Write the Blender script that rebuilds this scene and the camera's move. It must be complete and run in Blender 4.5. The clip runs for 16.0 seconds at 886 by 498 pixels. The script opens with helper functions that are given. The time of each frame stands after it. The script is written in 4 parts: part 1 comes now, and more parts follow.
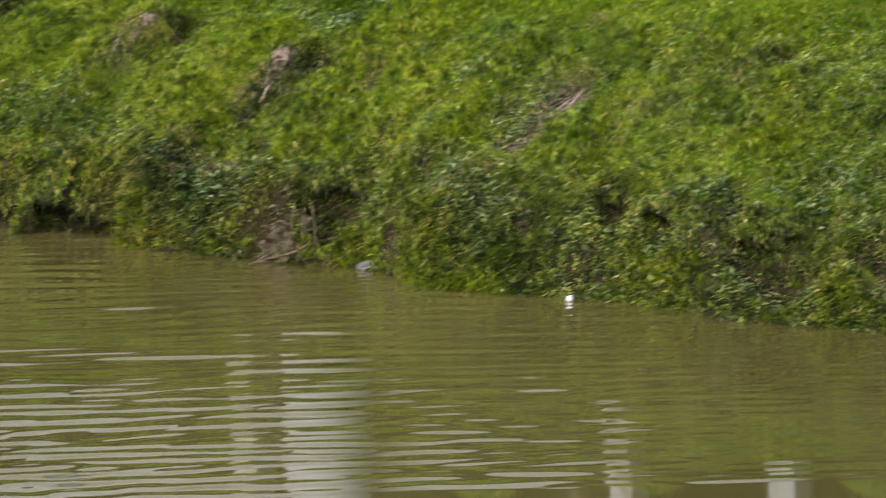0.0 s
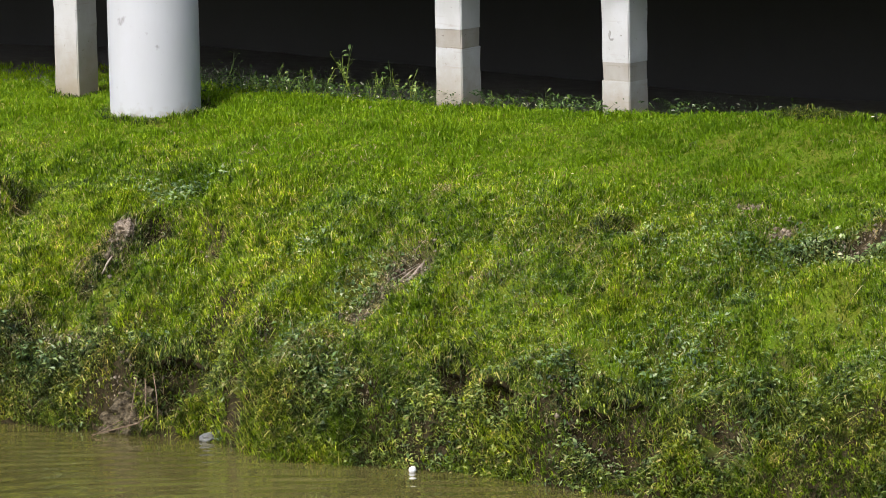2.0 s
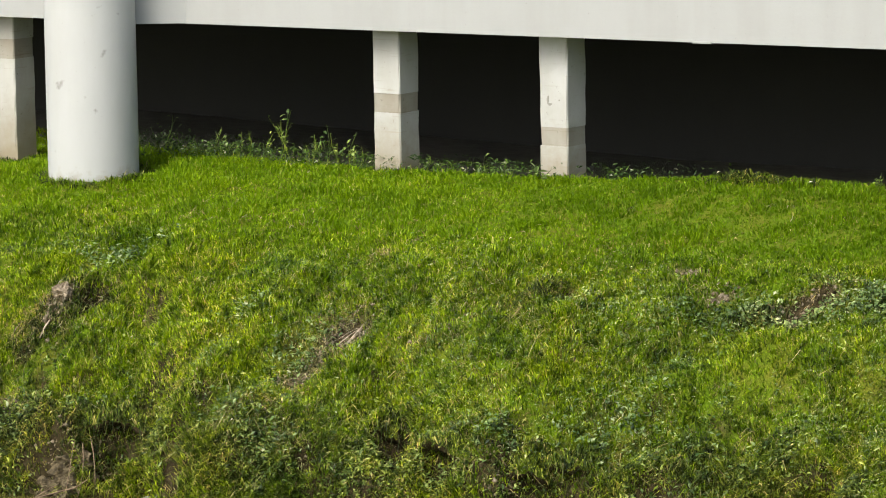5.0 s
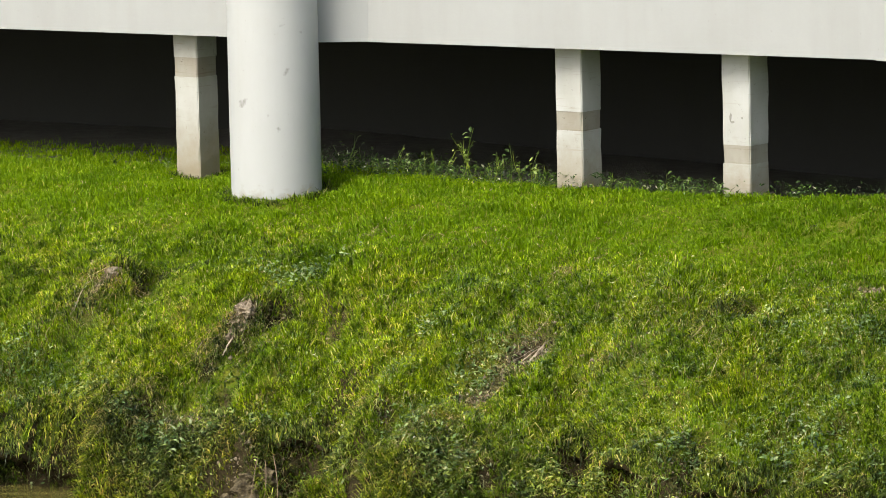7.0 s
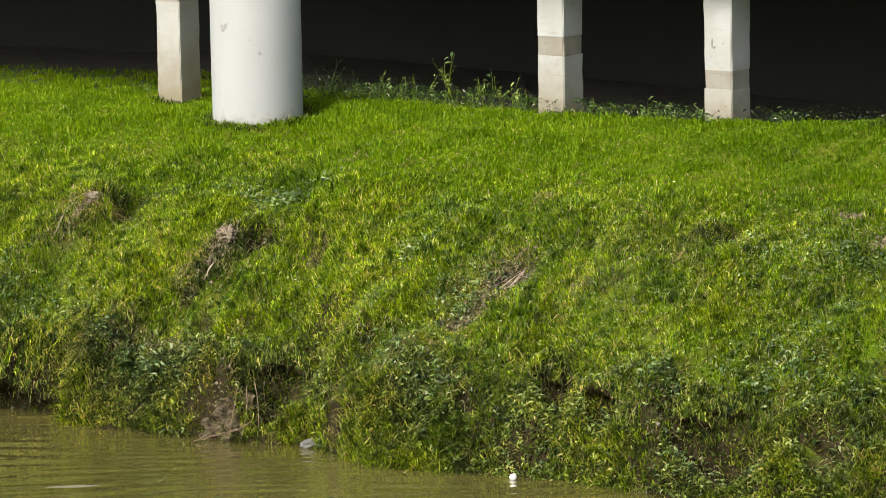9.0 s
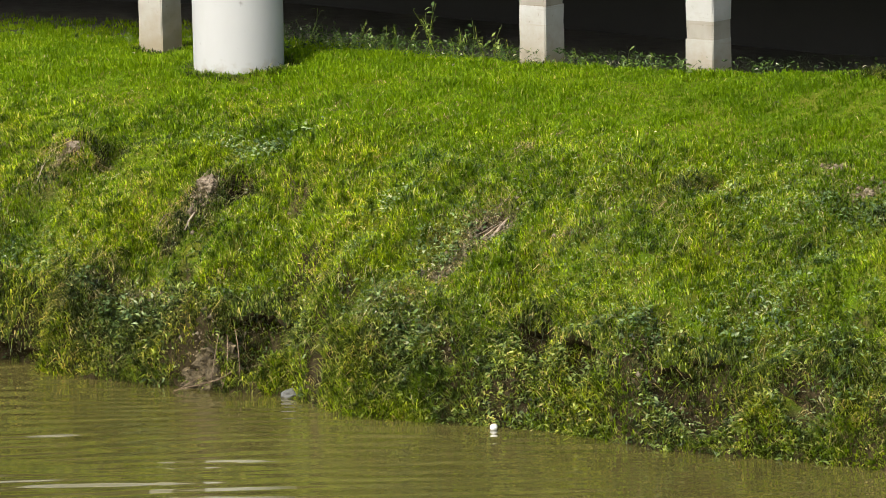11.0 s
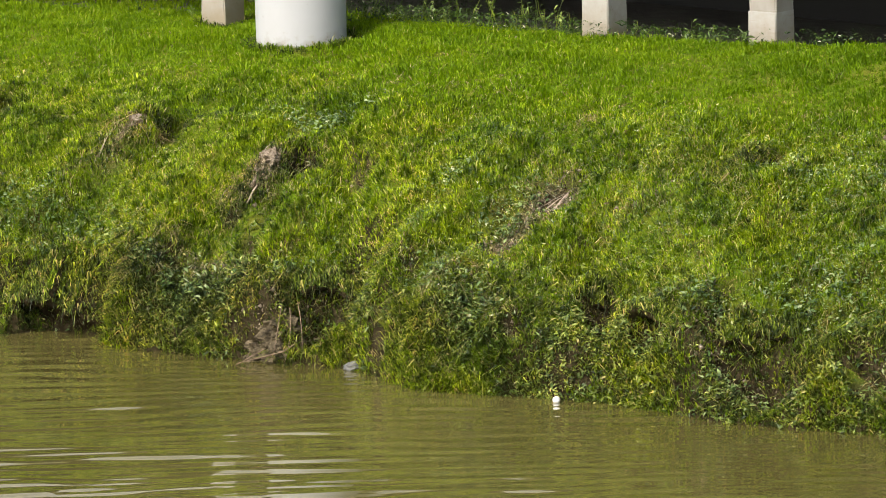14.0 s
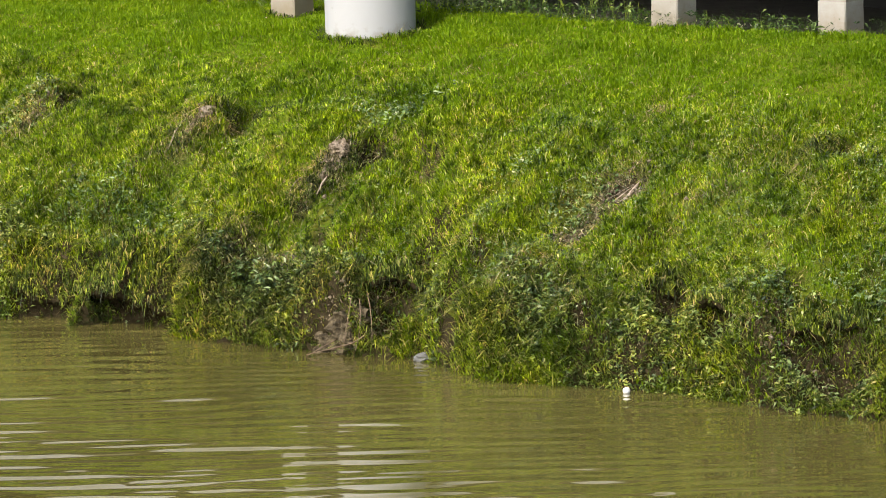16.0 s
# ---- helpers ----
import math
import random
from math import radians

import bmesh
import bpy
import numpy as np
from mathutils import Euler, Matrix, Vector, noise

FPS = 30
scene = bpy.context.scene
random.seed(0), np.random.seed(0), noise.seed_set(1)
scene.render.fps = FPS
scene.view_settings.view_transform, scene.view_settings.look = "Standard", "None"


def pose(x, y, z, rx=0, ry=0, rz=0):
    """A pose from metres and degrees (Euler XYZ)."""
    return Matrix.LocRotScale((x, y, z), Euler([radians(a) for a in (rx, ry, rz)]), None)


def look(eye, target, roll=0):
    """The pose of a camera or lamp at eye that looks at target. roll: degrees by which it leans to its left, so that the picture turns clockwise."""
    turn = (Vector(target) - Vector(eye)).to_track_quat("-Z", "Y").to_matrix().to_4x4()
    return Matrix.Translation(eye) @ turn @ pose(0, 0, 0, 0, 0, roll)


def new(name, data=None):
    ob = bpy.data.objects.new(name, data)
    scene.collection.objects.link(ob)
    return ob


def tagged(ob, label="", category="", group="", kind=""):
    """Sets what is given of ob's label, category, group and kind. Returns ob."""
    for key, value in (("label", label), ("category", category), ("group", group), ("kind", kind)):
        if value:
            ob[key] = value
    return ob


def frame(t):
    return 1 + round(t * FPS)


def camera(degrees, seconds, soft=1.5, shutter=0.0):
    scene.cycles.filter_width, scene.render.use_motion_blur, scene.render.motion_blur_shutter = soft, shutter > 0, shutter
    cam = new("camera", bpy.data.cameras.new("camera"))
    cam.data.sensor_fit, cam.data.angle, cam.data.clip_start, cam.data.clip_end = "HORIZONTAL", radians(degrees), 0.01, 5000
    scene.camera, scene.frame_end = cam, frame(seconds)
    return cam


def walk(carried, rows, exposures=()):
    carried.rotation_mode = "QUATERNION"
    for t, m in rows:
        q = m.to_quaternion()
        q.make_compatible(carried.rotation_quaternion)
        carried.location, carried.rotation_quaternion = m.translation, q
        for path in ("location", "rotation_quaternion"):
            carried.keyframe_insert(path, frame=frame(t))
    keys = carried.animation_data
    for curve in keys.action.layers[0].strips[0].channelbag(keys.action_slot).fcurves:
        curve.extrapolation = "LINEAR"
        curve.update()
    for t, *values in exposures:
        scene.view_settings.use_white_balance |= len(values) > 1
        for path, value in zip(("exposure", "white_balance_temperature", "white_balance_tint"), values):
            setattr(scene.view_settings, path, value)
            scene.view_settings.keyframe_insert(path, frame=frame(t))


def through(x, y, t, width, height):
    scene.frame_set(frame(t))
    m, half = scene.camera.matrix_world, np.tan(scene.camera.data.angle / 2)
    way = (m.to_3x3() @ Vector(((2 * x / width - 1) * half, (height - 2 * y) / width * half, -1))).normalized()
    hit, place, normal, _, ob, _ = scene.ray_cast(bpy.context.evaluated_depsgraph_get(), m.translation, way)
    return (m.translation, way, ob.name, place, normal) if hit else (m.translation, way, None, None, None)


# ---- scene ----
# The camera stands in one place on the far bank and pans and tilts a long lens.
cam = camera(2 * math.degrees(math.atan(784 / 8000)), 16.0, soft=0.6, shutter=0.3)
EYE = (0.0, 0.0, 6.4)
# seconds, yaw, pitch, roll
ROWS = [
    (0, -1.8079, -10.7461, 1.363),
    (0.5, -3.8558, -10.0183, 0.931),
    (1, -4.2640, -9.3045, 1.088),
    (1.5, -4.0815, -8.8402, 1.187),
    (2, -3.7968, -8.6247, 1.148),
    (2.5, -4.3390, -8.2035, 0.828),
    (3, -5.5627, -7.5739, 0.815),
    (3.2, -5.3494, -7.4951, 1.018),
    (5.3, -4.3123, -8.0208, 1.028),
    (5.5, -3.9770, -8.2055, 1.211),
    (6, -2.8354, -7.6864, 1.276),
    (6.5, -2.4613, -7.4750, 1.230),
    (7, -2.2686, -7.5504, 1.250),
    (7.5, -2.5185, -7.5601, 1.140),
    (8, -2.4754, -7.7228, 1.172),
    (8.5, -2.4254, -8.0712, 1.260),
    (9, -2.4939, -8.5057, 1.135),
    (9.5, -2.5268, -8.9141, 1.056),
    (9.7, -2.5204, -9.1558, 1.104),
    (11.8, -2.7861, -9.1344, 0.950),
    (12, -2.6571, -9.1804, 0.951),
    (12.5, -2.4851, -9.2733, 0.936),
    (13, -2.3479, -9.1849, 1.020),
    (13.5, -2.1431, -9.3613, 1.074),
    (14, -1.9455, -9.4739, 1.188),
    (14.5, -1.7306, -9.5778, 1.112),
    (15, -1.3384, -9.5100, 1.313),
    (15.5, -1.0304, -9.4584, 1.348),
    (16, -1.0959, -9.5686, 1.462),
]
walk(cam, [(t, pose(*EYE, 90 + pitch, roll, yaw)) for t, yaw, pitch, roll in ROWS],
     exposures=[(0.0, -0.56, 6000, 11), (0.5, -0.45, 5950, 11), (1.5, -0.41, 5900, 10), (3.2, -0.26, 6050, 8), (5.3, -0.31, 6450, 2), (7.0, -0.31, 6450, 2), (9.7, -0.31, 6500, 3), (12.0, -0.26, 6500, 5), (16.0, -0.18, 6400, 8)])

# ---- light ----
SUN_TURN, SUN_HEIGHT = 223.0, 46.0   # compass turn from +y towards +x, and elevation, in degrees
world = bpy.data.worlds.new("sky")
scene.world = world
world.use_nodes = True
sky = world.node_tree.nodes.new("ShaderNodeTexSky")
sky.sky_type, sky.sun_disc = "NISHITA", False
sky.air_density, sky.dust_density, sky.ozone_density = 0.8, 5.0, 0.6      # a hazy, whitish sky
sky.sun_elevation, sky.sun_rotation = radians(SUN_HEIGHT), radians(SUN_TURN)
background = world.node_tree.nodes["Background"]
background.inputs["Strength"].default_value = 0.31
world.node_tree.links.new(sky.outputs[0], background.inputs["Color"])
sun = new("sun", bpy.data.lights.new("sun", "SUN"))
sun.data.energy, sun.data.angle, sun.data.color = 3.5, radians(24), (1.0, 0.955, 0.88)
a, e = radians(SUN_TURN), radians(SUN_HEIGHT)
sun.matrix_world = look((0, 0, 0), (-math.sin(a) * math.cos(e), -math.cos(a) * math.cos(e), -math.sin(e)))
scene.view_settings.exposure = 0.0


# ---- materials ----
def material(name, rough=0.8, spec=0.3):
    m = bpy.data.materials.new(name)
    m.use_nodes = True
    n, l = m.node_tree.nodes, m.node_tree.links
    b = n["Principled BSDF"]
    b.inputs["Roughness"].default_value = rough
    b.inputs["Specular IOR Level"].default_value = spec
    return m, n, l, b


def noise_node(n, l, scale, detail=4.0, rough=0.55, stretch=None):
    """A noise texture in world metres."""
    geo = n.new("ShaderNodeNewGeometry")
    t = n.new("ShaderNodeTexNoise")
    t.inputs["Scale"].default_value, t.inputs["Detail"].default_value, t.inputs["Roughness"].default_value = scale, detail, rough
    if stretch:
        mp = n.new("ShaderNodeMapping")
        mp.inputs["Scale"].default_value = stretch
        l.new(geo.outputs["Position"], mp.inputs["Vector"])
        l.new(mp.outputs[0], t.inputs["Vector"])
    else:
        l.new(geo.outputs["Position"], t.inputs["Vector"])
    return t.outputs["Fac"]


def ramp(n, l, fac, stops):
    r = n.new("ShaderNodeValToRGB")
    els = r.color_ramp.elements
    while len(els) < len(stops):
        els.new(0.5)
    for el, (p, c) in zip(els, stops):
        el.position, el.color = p, (*c, 1)
    l.new(fac, r.inputs[0])
    return r.outputs[0]


def mix(n, l, fac, a, b, how="MIX"):
    x = n.new("ShaderNodeMix")
    x.data_type, x.blend_type = "RGBA", how
    for sock, v in ((x.inputs[0], fac), (x.inputs[6], a), (x.inputs[7], b)):
        if isinstance(v, (int, float)):
            sock.default_value = v
        elif isinstance(v, tuple):
            sock.default_value = (*v, 1)
        else:
            l.new(v, sock)
    return x.outputs[2]


def bump(n, l, b, height, strength, distance):
    x = n.new("ShaderNodeBump")
    x.inputs["Strength"].default_value, x.inputs["Distance"].default_value = strength, distance
    l.new(height, x.inputs["Height"])
    l.new(x.outputs[0], b.inputs["Normal"])


def foliage(name, dark, mid, light, dry, dry_share=0.12, gloss=0.3, through=0.35, darker_far=False, matte=0.55, clumped=1.0):
    """Leaves: colour by island and by patch, with light that passes through them."""
    m, n, l, b = material(name, matte, gloss)
    geo = n.new("ShaderNodeNewGeometry")
    own = ramp(n, l, geo.outputs["Random Per Island"], [(0.0, dark), (0.5, mid), (1.0 - dry_share, light), (1.0 - dry_share * 0.5, dry)])
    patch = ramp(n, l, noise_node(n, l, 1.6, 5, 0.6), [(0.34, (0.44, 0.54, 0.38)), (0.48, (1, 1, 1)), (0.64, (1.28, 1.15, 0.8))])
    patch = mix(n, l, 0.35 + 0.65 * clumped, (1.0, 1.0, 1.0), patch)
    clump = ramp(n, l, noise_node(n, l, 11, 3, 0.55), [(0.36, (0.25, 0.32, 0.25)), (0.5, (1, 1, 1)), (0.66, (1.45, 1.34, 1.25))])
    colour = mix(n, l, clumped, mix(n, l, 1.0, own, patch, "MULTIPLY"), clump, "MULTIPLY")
    if darker_far:      # the colour darkens towards the far end
        place, span = n.new("ShaderNodeSeparateXYZ"), n.new("ShaderNodeMapRange")
        l.new(geo.outputs["Position"], place.inputs[0])
        l.new(place.outputs["X"], span.inputs[0])
        span.inputs[1].default_value, span.inputs[2].default_value = 1.8, 5.0
        colour = mix(n, l, span.outputs[0], colour, mix(n, l, 1.0, colour, (0.76, 0.8, 0.78), "MULTIPLY"))
    l.new(colour, b.inputs["Base Color"])
    tr = n.new("ShaderNodeBsdfTranslucent")
    l.new(colour, tr.inputs["Color"])
    mx = n.new("ShaderNodeMixShader")
    mx.inputs[0].default_value = through
    l.new(b.outputs[0], mx.inputs[1])
    l.new(tr.outputs[0], mx.inputs[2])
    l.new(mx.outputs[0], n["Material Output"].inputs["Surface"])
    return m


LAWN = foliage("lawn_blades", (0.115, 0.2, 0.002), (0.172, 0.285, 0.003), (0.24, 0.365, 0.006), (0.42, 0.43, 0.09), 0.04, 0.15, darker_far=True, matte=0.5, clumped=0.3)
GRASS = foliage("grass_blades", (0.055, 0.1, 0.002), (0.205, 0.315, 0.005), (0.38, 0.51, 0.016), (0.5, 0.48, 0.18), 0.11, 0.25, 0.27, darker_far=True, matte=0.42)
# dark grass, its tone also standing for shade on humps and in hollows
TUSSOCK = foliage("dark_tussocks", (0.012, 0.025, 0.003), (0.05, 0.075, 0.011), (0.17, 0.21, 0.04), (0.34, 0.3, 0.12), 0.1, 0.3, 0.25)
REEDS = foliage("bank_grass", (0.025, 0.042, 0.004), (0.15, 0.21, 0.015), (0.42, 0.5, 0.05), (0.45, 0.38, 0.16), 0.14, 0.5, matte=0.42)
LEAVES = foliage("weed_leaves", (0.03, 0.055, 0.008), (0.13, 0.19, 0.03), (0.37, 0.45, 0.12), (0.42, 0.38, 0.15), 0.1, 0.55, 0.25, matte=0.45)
# darker than LEAVES: a dark plant, with its dense self-shading in the colour
SHADE_DARK_LEAVES = foliage("shade_dark_leaves", (0.015, 0.04, 0.004), (0.045, 0.095, 0.01), (0.1, 0.17, 0.025), (0.45, 0.46, 0.38), 0.05, 0.5, 0.2)
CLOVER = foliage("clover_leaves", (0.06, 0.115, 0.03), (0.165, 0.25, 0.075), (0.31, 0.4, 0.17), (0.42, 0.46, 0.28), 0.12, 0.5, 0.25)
STRAW = foliage("dry_grass", (0.16, 0.125, 0.055), (0.29, 0.24, 0.11), (0.42, 0.37, 0.19), (0.5, 0.46, 0.29), 0.2, 0.2, 0.2)
LITTER = foliage("dead_leaves", (0.035, 0.028, 0.015), (0.115, 0.094, 0.05), (0.26, 0.225, 0.14), (0.5, 0.49, 0.38), 0.16, 0.5, 0.1)

TURF, n, l, b = material("turf", 0.95, 0.1)
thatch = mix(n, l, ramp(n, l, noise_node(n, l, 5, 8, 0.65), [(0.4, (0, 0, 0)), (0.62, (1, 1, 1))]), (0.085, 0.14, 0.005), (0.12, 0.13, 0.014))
# earth of the steep faces, with some undercut shade in its dark colour
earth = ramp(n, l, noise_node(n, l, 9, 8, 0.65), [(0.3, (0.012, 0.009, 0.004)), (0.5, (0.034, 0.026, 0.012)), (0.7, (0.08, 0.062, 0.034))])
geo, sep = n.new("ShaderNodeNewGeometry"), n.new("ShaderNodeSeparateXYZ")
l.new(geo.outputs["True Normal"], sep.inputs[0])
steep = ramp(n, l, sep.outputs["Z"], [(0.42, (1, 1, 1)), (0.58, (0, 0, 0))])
# wet mud just above the waterline, its dark tone also standing for undercut shade
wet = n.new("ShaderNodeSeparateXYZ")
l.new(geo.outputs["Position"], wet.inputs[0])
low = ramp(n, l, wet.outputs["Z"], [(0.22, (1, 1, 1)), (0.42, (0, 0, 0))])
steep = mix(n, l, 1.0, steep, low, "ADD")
# trodden and crumbled places, where the turf is gone
bare = n.new("ShaderNodeAttribute")
bare.attribute_name = "bare"
loam = ramp(n, l, noise_node(n, l, 22, 8, 0.7), [(0.3, (0.035, 0.028, 0.014)), (0.5, (0.105, 0.086, 0.046)), (0.68, (0.24, 0.2, 0.118))])
thatch = mix(n, l, bare.outputs["Fac"], thatch, loam)
# grey ground tone behind the line of the building's front, set to even out the shade there
place, line, under = n.new("ShaderNodeSeparateXYZ"), n.new("ShaderNodeMath"), n.new("ShaderNodeMapRange")
l.new(geo.outputs["Position"], place.inputs[0])
line.operation = "MULTIPLY_ADD"
l.new(place.outputs["X"], line.inputs[0])
line.inputs[1].default_value = 0.72
l.new(place.outputs["Y"], line.inputs[2])
l.new(line.outputs[0], under.inputs[0])
under.inputs[1].default_value, under.inputs[2].default_value = 38.3, 39.4
shade_fill = ramp(n, l, noise_node(n, l, 7, 6, 0.6), [(0.3, (0.1, 0.095, 0.085)), (0.7, (0.15, 0.142, 0.125))])
l.new(mix(n, l, under.outputs[0], mix(n, l, steep, thatch, earth), shade_fill), b.inputs["Base Color"])
bump(n, l, b, noise_node(n, l, 50, 6, 0.7), 0.8, 0.02)

CLOD, n, l, b = material("clod_soil", 0.95, 0.15)
c = ramp(n, l, noise_node(n, l, 14, 8, 0.7), [(0.3, (0.045, 0.034, 0.02)), (0.45, (0.18, 0.14, 0.095)), (0.62, (0.42, 0.345, 0.26))])
l.new(c, b.inputs["Base Color"])
bump(n, l, b, noise_node(n, l, 45, 8, 0.7), 1.0, 0.03)

MUD, n, l, b = material("wet_mud", 0.75, 0.3)
l.new(ramp(n, l, noise_node(n, l, 14, 8, 0.7), [(0.32, (0.026, 0.019, 0.01)), (0.5, (0.1, 0.077, 0.042)), (0.7, (0.27, 0.215, 0.13))]), b.inputs["Base Color"])
bump(n, l, b, noise_node(n, l, 45, 8, 0.7), 1.0, 0.03)


def paint(name, base, stain, share, low=None, high=None, worn=0.0, smudged=False):
    """Painted masonry with faint blotches, streaks and specks; dirt between two heights where given."""
    m, n, l, b = material(name, 0.7, 0.3)
    blot = ramp(n, l, noise_node(n, l, 2.2, 6, 0.6, (1, 1, 0.6)), [(0.35, stain), (0.35 + share, base)])
    streak = ramp(n, l, noise_node(n, l, 6, 5, 0.6, (1, 1, 0.12)), [(0.3, (0.965, 0.96, 0.95)), (0.55, (1, 1, 1))])
    speck = ramp(n, l, noise_node(n, l, 55, 3, 0.5), [(0.22, (0.75, 0.72, 0.66)), (0.29, (1, 1, 1))])
    colour = mix(n, l, 1.0, mix(n, l, 1.0, blot, streak, "MULTIPLY"), speck, "MULTIPLY")
    if smudged:   # a few soft grey scuffs
        scuff = ramp(n, l, noise_node(n, l, 6, 3, 0.55), [(0.27, (0.62, 0.6, 0.57)), (0.34, (1, 1, 1))])
        colour = mix(n, l, 1.0, colour, scuff, "MULTIPLY")
    if worn:      # flaked and scuffed places, and level courses that show through
        flake = ramp(n, l, noise_node(n, l, 16, 9, 0.72), [(0.33, (0.4, 0.35, 0.3)), (0.38, (1, 1, 1))])
        course = ramp(n, l, noise_node(n, l, 5, 4, 0.6, (0.6, 0.6, 9)), [(0.3, (0.8, 0.74, 0.66)), (0.4, (1, 1, 1))])
        colour = mix(n, l, worn, colour, mix(n, l, 1.0, colour, mix(n, l, 1.0, flake, course, "MULTIPLY"), "MULTIPLY"))
    if low is not None:
        geo, sep, rng = n.new("ShaderNodeNewGeometry"), n.new("ShaderNodeSeparateXYZ"), n.new("ShaderNodeMapRange")
        add = n.new("ShaderNodeMath")
        add.operation = "MULTIPLY_ADD"
        l.new(geo.outputs["Position"], sep.inputs[0])
        l.new(noise_node(n, l, 9, 6, 0.65), add.inputs[0])
        add.inputs[1].default_value = 0.5
        l.new(sep.outputs["Z"], add.inputs[2])
        l.new(add.outputs[0], rng.inputs[0])
        rng.inputs[1].default_value, rng.inputs[2].default_value, rng.inputs[3].default_value, rng.inputs[4].default_value = low + 0.25, high + 0.25, 1.0, 0.0
        colour = mix(n, l, rng.outputs[0], colour, (0.27, 0.23, 0.165), "MIX")
    l.new(colour, b.inputs["Base Color"])
    bump(n, l, b, noise_node(n, l, 30, 5, 0.6), 0.12, 0.01)
    return m


WALL_PAINT = paint("wall_paint", (0.35, 0.354, 0.36), (0.334, 0.337, 0.341), 0.25)
COLUMN_PAINT = paint("column_paint", (0.44, 0.446, 0.457), (0.42, 0.424, 0.43), 0.3, 1.85, 2.07, smudged=True)
OLD_PAINT = paint("dirty_post_paint", (0.43, 0.425, 0.41), (0.35, 0.335, 0.305), 0.22, 2.0, 2.6, 0.7)
POST_PAINT = paint("post_paint", (0.46, 0.463, 0.465), (0.4, 0.395, 0.38), 0.2, 2.0, 2.55, 0.55)
POST_BAND = paint("bare_mortar", (0.34, 0.325, 0.29), (0.25, 0.22, 0.18), 0.25, None, None, 0.8)
# near-black tone that stands for the shade under the floor
SHADE_BACKING = paint("shade_backing", (0.03, 0.03, 0.029), (0.025, 0.025, 0.024), 0.4)
# dark tone for unseen faces, helping the shade under the building
SLAB = paint("dark_slab", (0.1, 0.1, 0.098), (0.08, 0.08, 0.078), 0.4)
CHIP = paint("flaked_paint", (0.36, 0.35, 0.33), (0.26, 0.25, 0.23), 0.4)
STONE = paint("grey_stone", (0.2, 0.2, 0.19), (0.12, 0.12, 0.11), 0.4)
FOAM, n, l, b = material("white_foam", 0.6, 0.4)
l.new(ramp(n, l, noise_node(n, l, 40, 4), [(0.3, (0.66, 0.64, 0.6)), (0.6, (0.85, 0.85, 0.83))]), b.inputs["Base Color"])
BARK, n, l, b = material("dry_bark", 0.85, 0.2)
l.new(ramp(n, l, noise_node(n, l, 30, 6, 0.6), [(0.3, (0.16, 0.11, 0.08)), (0.65, (0.46, 0.38, 0.3))]), b.inputs["Base Color"])
PETAL, n, l, b = material("pale_petal", 0.6, 0.3)
l.new(ramp(n, l, noise_node(n, l, 60, 2), [(0.3, (0.7, 0.6, 0.5)), (0.7, (0.82, 0.78, 0.7))]), b.inputs["Base Color"])

WATER, n, l, b = material("muddy_water", 0.05, 0.5)
b.inputs["IOR"].default_value = 1.4
b.inputs["Coat Weight"].default_value, b.inputs["Coat Roughness"].default_value, b.inputs["Coat IOR"].default_value = 1.0, 0.04, 1.33   # a thin surface film
l.new(ramp(n, l, noise_node(n, l, 0.5, 4, 0.5, (1, 0.5, 1)), [(0.35, (0.1, 0.087, 0.024)), (0.65, (0.132, 0.117, 0.034))]), b.inputs["Base Color"])


# ---- helpers for meshes ----
def mesh_of(name, verts, faces, mat, smooth=False):
    me = bpy.data.meshes.new(name)
    me.from_pydata([tuple(v) for v in verts], [], [tuple(f) for f in faces])
    me.materials.append(mat)
    if smooth:
        me.polygons.foreach_set("use_smooth", [True] * len(me.polygons))
    me.update()
    return me


def big_mesh(name, verts, tris, mat, smooth=False):
    """Many triangles at once."""
    verts, tris = np.asarray(verts, np.float32), np.asarray(tris, np.int32)
    me = bpy.data.meshes.new(name)
    me.vertices.add(len(verts))
    me.vertices.foreach_set("co", verts.ravel())
    me.loops.add(tris.size)
    me.loops.foreach_set("vertex_index", tris.ravel())
    me.polygons.add(len(tris))
    me.polygons.foreach_set("loop_start", np.arange(0, tris.size, 3, dtype=np.int32))
    if smooth:
        me.polygons.foreach_set("use_smooth", np.ones(len(tris), bool))
    me.update(calc_edges=True)
    me.materials.append(mat)
    return me


def part(name, bm, mat, parent=None, label="", smooth=False):
    """Links a bmesh as one object under its thing."""
    me = bpy.data.meshes.new(name)
    bm.to_mesh(me)
    bm.free()
    me.materials.append(mat)
    if smooth:
        me.polygons.foreach_set("use_smooth", [True] * len(me.polygons))
    ob = new(name, me)
    ob.parent = parent
    return tagged(ob, label)


def prism(outline, z0, z1):
    """An upright solid over a plan outline."""
    bm = bmesh.new()
    low, top = ([bm.verts.new((x, y, z)) for x, y in outline] for z in (z0, z1))
    bm.faces.new(low[::-1])
    bm.faces.new(top)
    for i in range(len(outline)):
        j = (i + 1) % len(outline)
        bm.faces.new((low[i], low[j], top[j], top[i]))
    bmesh.ops.recalc_face_normals(bm, faces=bm.faces)
    return bm


